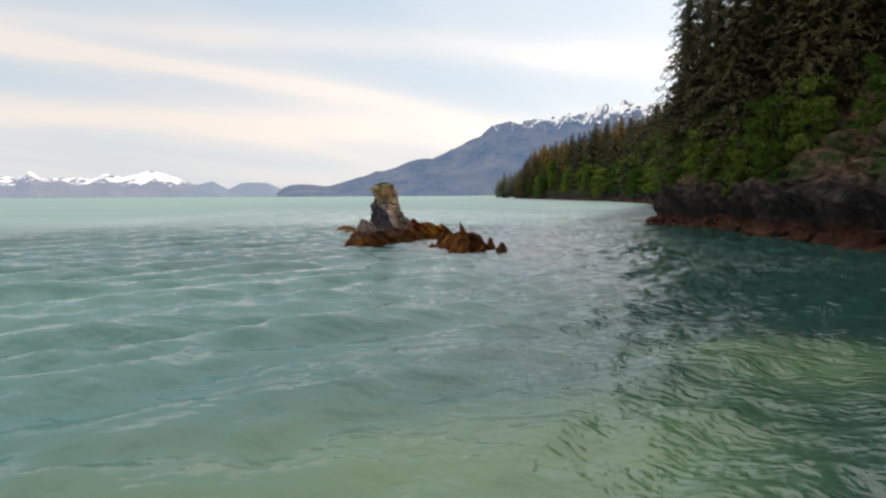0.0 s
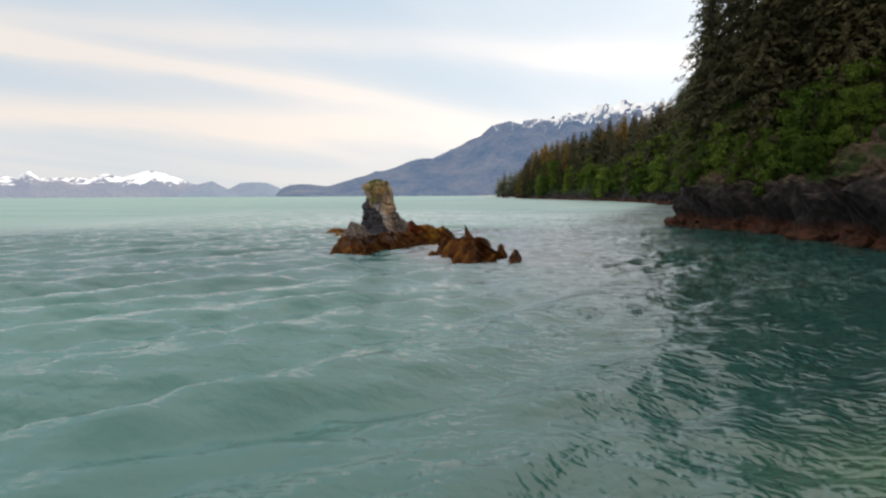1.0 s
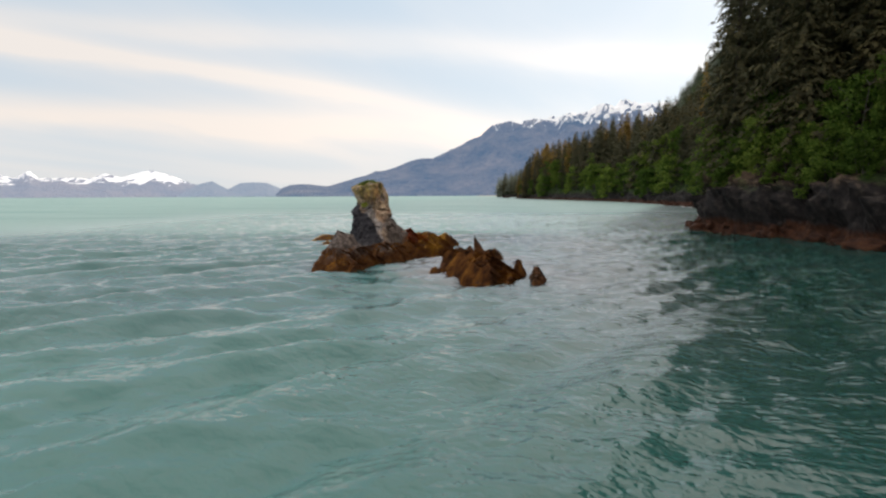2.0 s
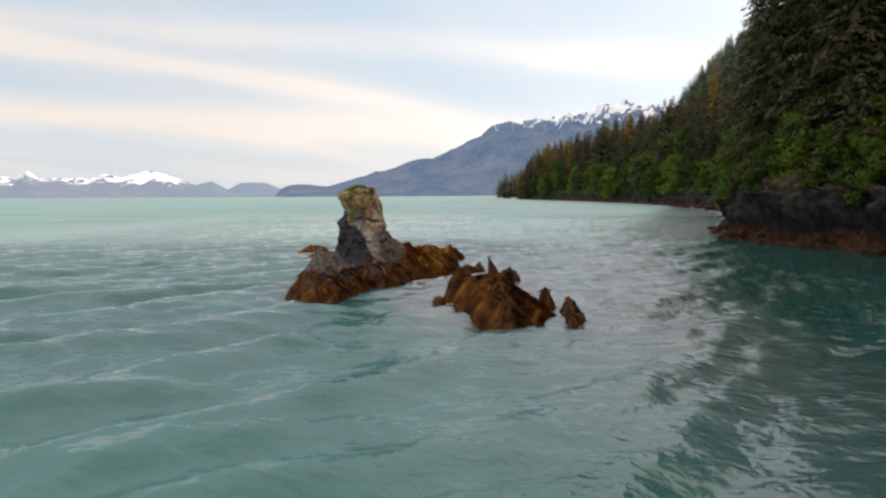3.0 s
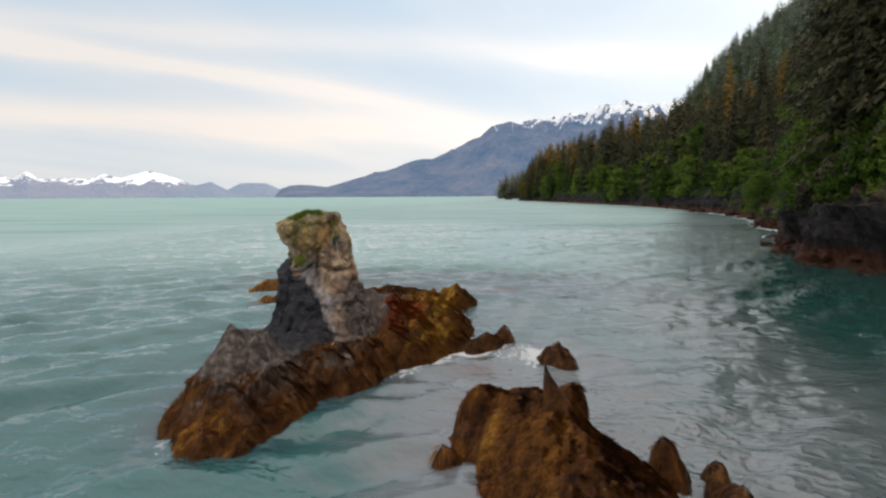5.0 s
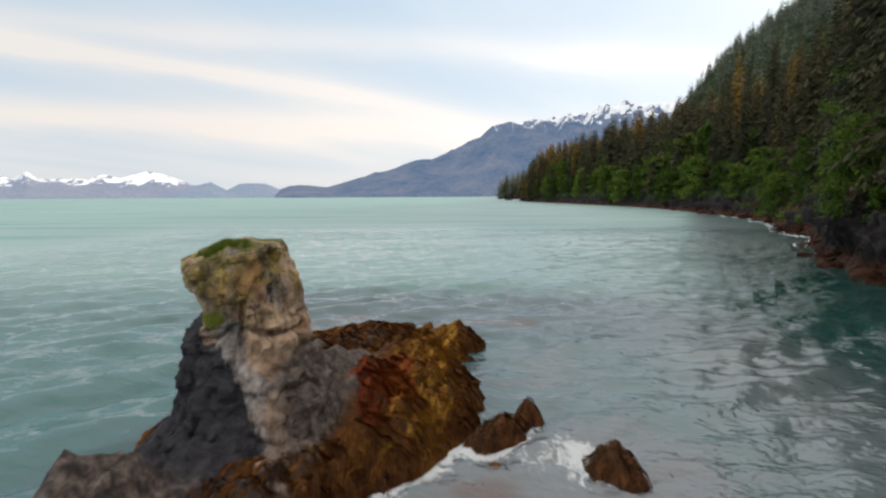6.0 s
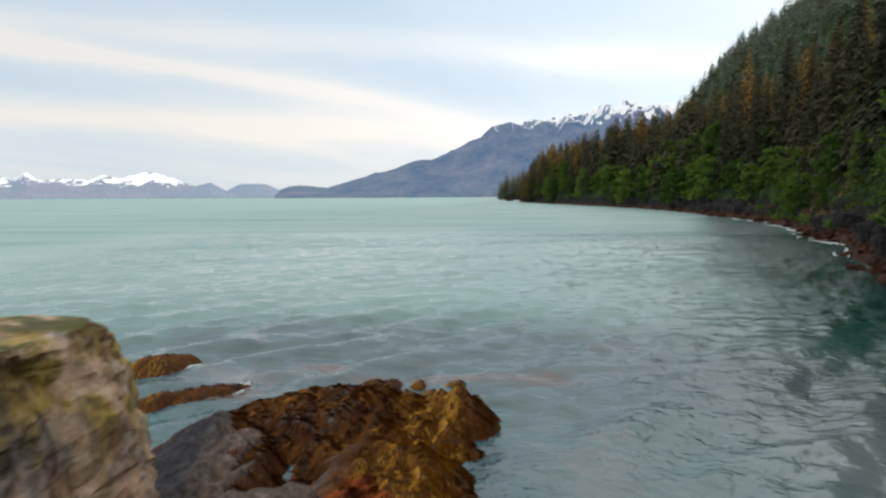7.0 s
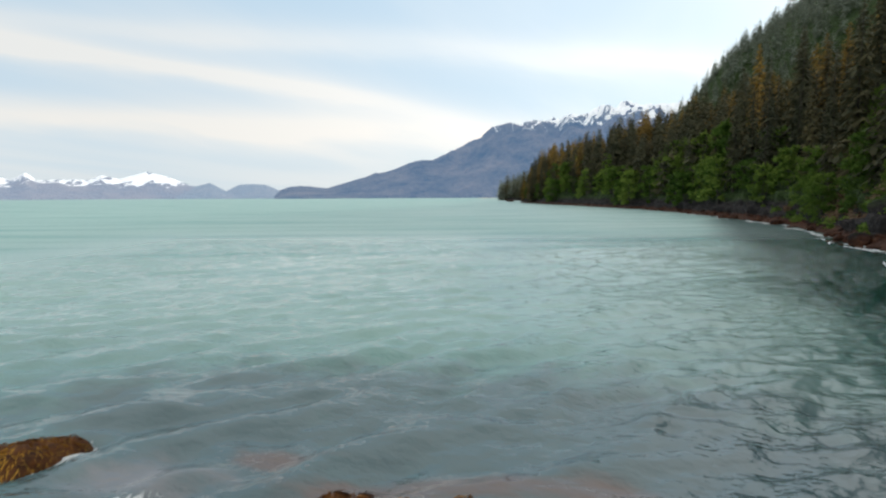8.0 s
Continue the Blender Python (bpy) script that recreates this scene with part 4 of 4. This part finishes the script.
def stem(V, F, pts, r0, r1, n=6):
    """A tapered round stem along points."""
    b = len(V)
    for i, (x, y, z) in enumerate(pts):
        r = r0 + (r1 - r0) * i / (len(pts) - 1)
        for k in range(n):
            a = 2 * math.pi * k / n
            V.append((x + r * math.cos(a), y + r * math.sin(a), z))
    for i in range(len(pts) - 1):
        for k in range(n):
            F.append((b + i * n + k, b + i * n + (k + 1) % n, b + (i + 1) * n + (k + 1) % n, b + (i + 1) * n + k))
    F.append(tuple(b + (len(pts) - 1) * n + k for k in range(n)))


def spruce(seed, H, R, branches, twigs, leaf, size=1.0, slim=0.34):
    t = thing("spruce", "tall dark green spruce on the wooded shore", "tree", "spruces on the shore")
    V, F = [], []
    stem(V, F, [(0, 0, -1.2), (0, 0, H * 0.35), (0, 0, H * 0.97)], H * 0.013 + 0.05, 0.03)
    part("trunk", mesh_of("trunk", V, F, True), BARK, t)
    part("crown", mesh_of("crown", *spruce_mesh(seed, H, R, branches, twigs, size, slim)), leaf, t)
    return t


def alder(seed, H, R, clumps, leaves, leaf=(0.14, 0.28)):
    rng = np.random.default_rng(seed)
    t = thing("alder", "leafy bright green alder at the water's edge", "tree", "alders along the shore")
    V, F, tips = [], [], []
    for k in range(4):
        a = k * 1.6 + rng.normal(0, 0.3)
        out = R * rng.uniform(0.25, 0.6)
        top = H * rng.uniform(0.62, 0.9)
        pts = [(out * u ** 1.5 * math.cos(a), out * u ** 1.5 * math.sin(a), -0.8 + (top + 0.8) * u) for u in (0, 0.25, 0.5, 0.75, 1.0)]
        stem(V, F, pts, 0.07 + H * 0.004, 0.02, 5)
        for j in range(2, 5):
            x, y, z = pts[j]
            for _ in range(2):
                b = rng.uniform(0, 6.28)
                e = (x + R * 0.4 * math.cos(b), y + R * 0.4 * math.sin(b), z + H * 0.10)
                stem(V, F, [(x, y, z), e], 0.04, 0.015, 4)
                tips.append(e)
    part("trunk", mesh_of("trunk", V, F, True), PALE_BARK, t)
    V, F = [], []
    for i in range(clumps):
        u = rng.uniform(0, 1)
        hz = H * (0.03 + 0.95 * u)
        ring = R * (0.35 + 0.65 * math.sin(math.pi * min(1, 0.30 + 0.64 * u))) * math.sqrt(rng.uniform(0.15, 1))
        a = rng.uniform(0, 6.28)
        c = (ring * math.cos(a), ring * math.sin(a), hz)
        if i < len(tips):
            c = tips[i]
        cr = R * rng.uniform(0.20, 0.38)
        for _ in range(leaves):
            d = rng.normal(0, 1, 3)
            d /= np.linalg.norm(d)
            rad = cr * rng.uniform(0.35, 1.0)
            p = (c[0] + d[0] * rad, c[1] + d[1] * rad, c[2] + d[2] * rad * 0.75)
            s = rng.uniform(*leaf)
            n = d + rng.normal(0, 0.6, 3) + (0, 0, 0.5)
            n /= np.linalg.norm(n)
            m = np.cross(n, rng.normal(0, 1, 3))
            m /= np.linalg.norm(m)
            o = np.cross(n, m)
            b = len(V)
            V += [tuple(p + m * s), tuple(p + o * s * 0.7), tuple(p - m * s), tuple(p - o * s * 0.7)]
            F.append((b, b + 1, b + 2, b + 3))
    part("crown", mesh_of("crown", V, F), ALDER, t)
    return t


def land_z(x, y):
    return float(land_height(np.array(x, float), np.array(y, float)))


def jitter_points(x0, x1, y0, y1, step, rng):
    for gy in np.arange(y0, y1, step):
        for gx in np.arange(x0, x1, step):
            yield gx + rng.uniform(-0.42, 0.42) * step, gy + rng.uniform(-0.42, 0.42) * step


def build_forest():
    rng = np.random.default_rng(7)
    kinds = [spruce(200 + i, 22, r, 96, 5, leaf, 1.15) for i, (r, leaf) in enumerate(((3.4, NEEDLES), (3.0, NEEDLES), (3.8, NEEDLES), (3.2, SUNLIT)))]
    fine = [spruce(210 + i, 22, r, 270, 19, NEEDLES, 0.38, 0.26) for i, r in enumerate((3.6, 3.1, 4.0))]
    bushes = [alder(300 + i, 9.0, 2.9, 84, 76, (0.10, 0.20)) for i in range(3)] + [alder(305 + i, 9.0, 3.2, 54, 36, (0.22, 0.40)) for i in range(3)]
    used = set()

    def plant(src, x, y, z, s, turn):
        m = Matrix.Translation((x, y, z)) @ Matrix.Rotation(turn, 4, "Z")
        k = src if src.name not in used else copy_thing(src, m)
        used.add(src.name)
        k.matrix_basis = m
        k.scale = (s, s, s * float(rng.uniform(0.92, 1.1)))

    far = {"dark": ([], []), "sunlit": ([], []), "hill": ([], [])}
    low = [spruce_mesh(400 + i, 1.0, r, 84, 3, 1.25, 0.40, 0.58) for i, r in enumerate((0.20, 0.17, 0.23, 0.19))]
    low += [spruce_mesh(410 + i, 1.0, 0.22, 26, 2, 2.4) for i in range(3)]
    low = [(np.array(v), np.array(f)) for v, f in low]

    def plant_far(x, y, z, H, kind):
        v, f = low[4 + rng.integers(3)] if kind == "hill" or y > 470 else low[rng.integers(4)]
        a = rng.uniform(0, 6.28)
        rot = np.array([[math.cos(a), -math.sin(a), 0], [math.sin(a), math.cos(a), 0], [0, 0, 1]])
        V, F = far[kind]
        base = sum(len(q) for q in V)
        V.append(v @ rot.T * H + (x, y, z))
        F.append(f + base)

    for x, y in jitter_points(18, 170, -150, 700, 6.2, rng):
        d = x - float(shore_x(y))
        if d < (1.5 if y > 330 else 4.0) or d > 96:
            continue
        near = 24 < y < 175 and d < 34
        if not near and rng.uniform() > (0.9 if y > 24 else 0.45 * (d < 60)):
            continue
        z = land_z(x, y)
        H = rng.uniform(17, 28) * (0.8 if d < 9 else 1.0)
        # crowns painted with warm low sun stand in groups along the lower wood's brow
        group = float(vnoise(np.array([x * 0.045, y * 0.035, 2.0]), 88))
        sunlit = rng.uniform() < (0.45 + 0.9 * max(0.0, group + 0.15) if 85 < y < 460 and d > (22 if y < 340 else 8) else 0.03)
        if near:
            if 24 < y < 46 and d < 6:
                continue
            src = kinds[3] if sunlit and y > 75 else (fine if y < 66 and d < 16 else kinds)[int(rng.integers(3))]
            plant(src, x, y, z - 0.2, H / 22, rng.uniform(0, 6.28))
        else:
            plant_far(x, y, z - 0.2, H, "sunlit" if sunlit else "dark")
    for x, y in jitter_points(110, 420, 60, 1000, 5.4, rng):
        d = x - float(shore_x(y))
        if d < 96 or d > 330 or (d > 200 and y < 150) or rng.uniform() > (0.75 if y < 470 else 0.25):
            continue
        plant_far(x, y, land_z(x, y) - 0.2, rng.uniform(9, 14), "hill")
    for _ in range(34):
        y = rng.uniform(385, 452)
        x = float(shore_x(y)) + rng.uniform(1.0, 16)
        plant_far(x, y, land_z(x, y) - 0.2, rng.uniform(16, 24), "dark" if rng.uniform() < 0.75 else "sunlit")
    # the far headland's trees take the haze-painted needles too
    for _ in range(170):
        y = rng.uniform(640, 790)
        x = float(shore_x(y)) + rng.uniform(1.0, 60)
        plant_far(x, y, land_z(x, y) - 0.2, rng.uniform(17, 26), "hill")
    for key, mat, label in (("dark", NEEDLES, "dense dark spruce wood covering the far hillside"), ("sunlit", SUNLIT, "spruces along the brow of the far wood, painted in warm low sunlight"),
                            ("hill", HAZY_NEEDLES, "spruce wood on the high hill behind, grey-green with painted haze")):
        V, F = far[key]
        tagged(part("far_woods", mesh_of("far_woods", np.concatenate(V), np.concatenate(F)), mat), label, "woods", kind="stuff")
    for x, y, H in ((21.3, 53.6, 23), (22.3, 50.0, 25), (24.2, 56.5, 26), (22.4, 47.0, 21), (25.5, 51.0, 27), (24.0, 60.5, 22), (26.0, 46.5, 25), (31.5, 38.0, 17), (32.0, 42.5, 18), (34.0, 39.5, 20), (33.5, 45.0, 19), (35.5, 43.0, 20), (26.2, 44.0, 21), (25.6, 48.6, 24), (27.5, 49.5, 25), (28.5, 43.5, 20), (28.0, 46.8, 23)):
        plant(fine[int(rng.integers(3))], x, y, land_z(x, y) - 0.4, H / 22, rng.uniform(0, 6.28))
    # alders along the shore
    y = 57.0
    while y < 455:
        d = rng.uniform(2.6, 6.0) if y < 66 else rng.uniform(2.2, 6.0)
        for back in (0, 1):
            if back and rng.uniform() > 0.3:
                continue
            yy = y + back * rng.uniform(-3, 3)
            x = float(shore_x(yy)) + d + back * rng.uniform(4, 7)
            size = rng.uniform(0.5, 0.85) if y < 95 else (rng.uniform(0.6, 1.05) if y < 150 else rng.uniform(0.85, 1.45))
            plant(bushes[int(rng.integers(3)) + (3 if y > 120 else 0)], x, yy, land_z(x, yy) - 0.3, size * (1 + 0.1 * back), rng.uniform(0, 6.28))
        y += rng.uniform(3.6, 9.5) * (1 + y / 420)
    for x, y, s in ((24.5, 47, 0.55), (25.5, 42, 0.6), (26.5, 36, 0.55), (28, 31, 0.6), (22.5, 57.5, 0.85), (24.5, 55.6, 0.8), (21.6, 55.0, 0.6), (25.5, 61.5, 1.0), (27.6, 64.0, 0.9),
                    (21.6, 46.5, 0.55), (21.0, 49.0, 0.58), (20.6, 51.5, 0.5), (22.2, 43.6, 0.55), (22.4, 41.2, 0.4), (22.2, 49.2, 0.62), (21.8, 52.0, 0.55), (23.0, 45.6, 0.60), (23.6, 43.4, 0.66), (23.2, 53.4, 0.7), (24.6, 40.2, 0.5)):
        plant(bushes[int(rng.integers(3))], x, y, land_z(x, y) - 0.3, s, rng.uniform(0, 6.28))


build_forest()


# ---- boulders, shrubs and dead wood on the shore ----


def boulder_mesh(seed):
    rng = np.random.default_rng(seed)
    bm = bmesh.new()
    bmesh.ops.create_icosphere(bm, subdivisions=3, radius=1.0)
    v = np.array([q.co[:] for q in bm.verts])
    # a few flat breaks
    for _ in range(9):
        n = rng.normal(0, 1, 3)
        n /= np.linalg.norm(n)
        c = rng.uniform(0.55, 0.85)
        s = v @ n
        v = v - np.outer(np.clip(s - c, 0, None), n)
    v = v * (1 + 0.10 * fbm(v * 1.8, 3, seed)[:, None]) * (1.0, 0.8, 0.62)
    for q, co in zip(bm.verts, v):
        q.co = co
    me = bpy.data.meshes.new("boulder")
    bm.to_mesh(me)
    bm.free()
    return me


def build_boulders():
    rng = np.random.default_rng(17)
    shapes = [boulder_mesh(500 + i) for i in range(5)]
    for x, y, s in ((37.5, 505, 3.2), (34.5, 498, 2.0)):
        ob = part("boulder", shapes[0], LAND)
        ob.matrix_basis = pose(x, y, 0.4, 8, 5, 40)
        ob.scale = (s, s, s)
        tagged(ob, "dark rock off the tip of the headland", "boulder", "rocks off the headland")
    for k in range(150):
        y = 50 + 150 * rng.uniform(0, 1) ** 1.4 if k < 120 else rng.uniform(26, 52)
        d = rng.uniform(-0.9, 2.6) if y > 62 else rng.uniform(-1.1, 0.5)
        x = float(shore_x(y)) + d
        s = rng.uniform(0.35, 1.0) * (1.35 if rng.uniform() < 0.15 else 0.8)
        ob = part("boulder", shapes[int(rng.integers(5))], LAND)
        ob.matrix_basis = pose(x, y, max(land_z(x, y), -0.25) + 0.15 * s, rng.uniform(-25, 25), rng.uniform(-25, 25), rng.uniform(0, 360))
        ob.scale = (s, s, s)
        tagged(ob, "dark angular boulder on the tidal shore", "boulder", "boulders along the shore")


def twig_mesh(seed, H, limbs):
    """A leafless branched stem."""
    rng = np.random.default_rng(seed)
    V, F = [], []
    stem(V, F, [(0, 0, -0.5), (0.1, 0.05, H * 0.4), (0.0, 0.1, H)], 0.018 * H + 0.02, 0.01, 5)
    for i in range(limbs):
        t = rng.uniform(0.2, 0.95)
        a, L = rng.uniform(0, 6.28), H * rng.uniform(0.18, 0.42) * (1.1 - t)
        p0 = (0.1 * t, 0.08 * t, H * t)
        p1 = (p0[0] + L * 0.6 * math.cos(a), p0[1] + L * 0.6 * math.sin(a), p0[2] + L * rng.uniform(0.0, 0.5))
        p2 = (p0[0] + L * 1.1 * math.cos(a + 0.3), p0[1] + L * 1.1 * math.sin(a + 0.3), p1[2] + L * rng.uniform(-0.2, 0.3))
        stem(V, F, [p0, p1, p2], 0.006 * H + 0.008, 0.006, 4)
    return mesh_of("branches", V, F, True)


def shrub_mesh(seed, R, leaves):
    rng = np.random.default_rng(seed)
    n = leaves
    d = rng.normal(0, 1, (n, 3))
    d /= np.linalg.norm(d, axis=1)[:, None]
    d[:, 2] = np.abs(d[:, 2])
    p = d * (R * rng.uniform(0.35, 1.0, n) * (1 + 0.35 * vnoise(d * 2.5, seed)))[:, None]
    a = rng.normal(0, 1, (n, 3))
    m = np.cross(d + a * 0.5, rng.normal(0, 1, (n, 3)))
    m /= np.linalg.norm(m, axis=1)[:, None]
    o = np.cross(m, d)
    s = rng.uniform(0.09, 0.20, n)[:, None]
    V = np.stack([p + m * s, p + o * s * 0.7, p - m * s, p - o * s * 0.7], 1).reshape(-1, 3)
    return mesh_of("leaves", V, np.arange(n * 4).reshape(-1, 4))


def build_undergrowth():
    rng = np.random.default_rng(23)
    greens = [shrub_mesh(600 + i, 1.0, 470) for i in range(3)]
    dries = [shrub_mesh(610 + i, 1.0, 360) for i in range(2)]
    for k in range(270):
        y = rng.uniform(26, 66) if k < 180 else rng.uniform(66, 130)
        d = rng.uniform(1.4, 14.0) if y < 62 else rng.uniform(2.0, 6)
        x = float(shore_x(y)) + d
        dry = rng.uniform() < (0.6 if y < 41 else 0.25)
        t = thing("shrub", "dry brown undergrowth on the steep bank" if dry else "low green shrub on the steep bank", "shrub", "dry shrubs" if dry else "green shrubs", (x, y, land_z(x, y) - 0.1))
        part("foliage", (dries if dry else greens)[int(rng.integers(2))], DRY if dry else ALDER, t)
        s = rng.uniform(0.6, 1.5)
        t.scale = (s, s, s * rng.uniform(0.6, 1.0))
        t.rotation_euler = (0, 0, rng.uniform(0, 6.28))
    snags = [twig_mesh(620 + i, 5.0, 16) for i in range(3)]
    for x, y, lean, turn, s in ((28.5, 39, 72, 60, 1.1), (27.5, 36.5, 60, 100, 0.9), (30, 42, 66, 80, 1.0), (26.5, 45, 75, 150, 0.8), (29.5, 34, 58, 70, 1.2), (31, 38, 40, 85, 1.0), (25, 50, 70, 200, 0.7), (27, 56, 66, 110, 0.8), (25.3, 33.5, 50, 120, 1.2), (25.8, 37.2, 62, 95, 1.3), (24.8, 41.5, 55, 140, 1.1), (27.2, 30.5, 48, 100, 1.4)):
        t = thing("dead_tree", "bleached bare fallen tree on the steep bank", "dead tree", "fallen dead trees", (x, y, land_z(x, y) + 0.3))
        part("branches", snags[int(rng.integers(3))], DEAD_WOOD, t)
        t.rotation_euler = (radians(lean), 0, radians(turn))
        t.scale = (s, s, s)


DRY = leaf_material("dry_brush", (0.05, 0.032, 0.02), (0.15, 0.095, 0.055), (0.30, 0.21, 0.13), 0.2)
DEAD_WOOD = bark_material("bleached_wood", (0.20, 0.17, 0.14), (0.48, 0.43, 0.37))
build_boulders()
build_undergrowth()


def build_surf():
    """White wash along the far beach."""
    rng = np.random.default_rng(29)
    V, F = [], []
    for k in range(60):
        y0 = 66 + 130 * rng.uniform(0, 1) ** 1.3
        L, w, off = rng.uniform(1.5, 5.0), rng.uniform(0.06, 0.20), rng.uniform(0.2, 1.3)
        n = 9
        b = len(V)
        for i in range(n):
            t = i / (n - 1)
            y = y0 + L * t
            x = float(shore_x(y)) - off + 0.25 * math.sin(3 * t + k)
            q = w * math.sin(math.pi * (0.06 + 0.88 * t)) * rng.uniform(0.5, 1.3)
            V += [(x - q, y, 0.03), (x + q * rng.uniform(0.4, 1.4), y, 0.07)]
        F += [(b + 2 * i, b + 2 * i + 1, b + 2 * i + 3, b + 2 * i + 2) for i in range(n - 1)]
    tagged(part("surf", mesh_of("surf", V, F), FOAM), "thin white wash breaking along the rocky beach", "foam", kind="stuff")


def foam_material():
    m = Mat("foam")
    return m.done(m.ramp(m.noise(m.pos(), 6.0, 5), (0.35, (0.45, 0.48, 0.48)), (0.65, (0.72, 0.74, 0.74))), 0.7, 0.3)


FOAM = foam_material()
build_surf()
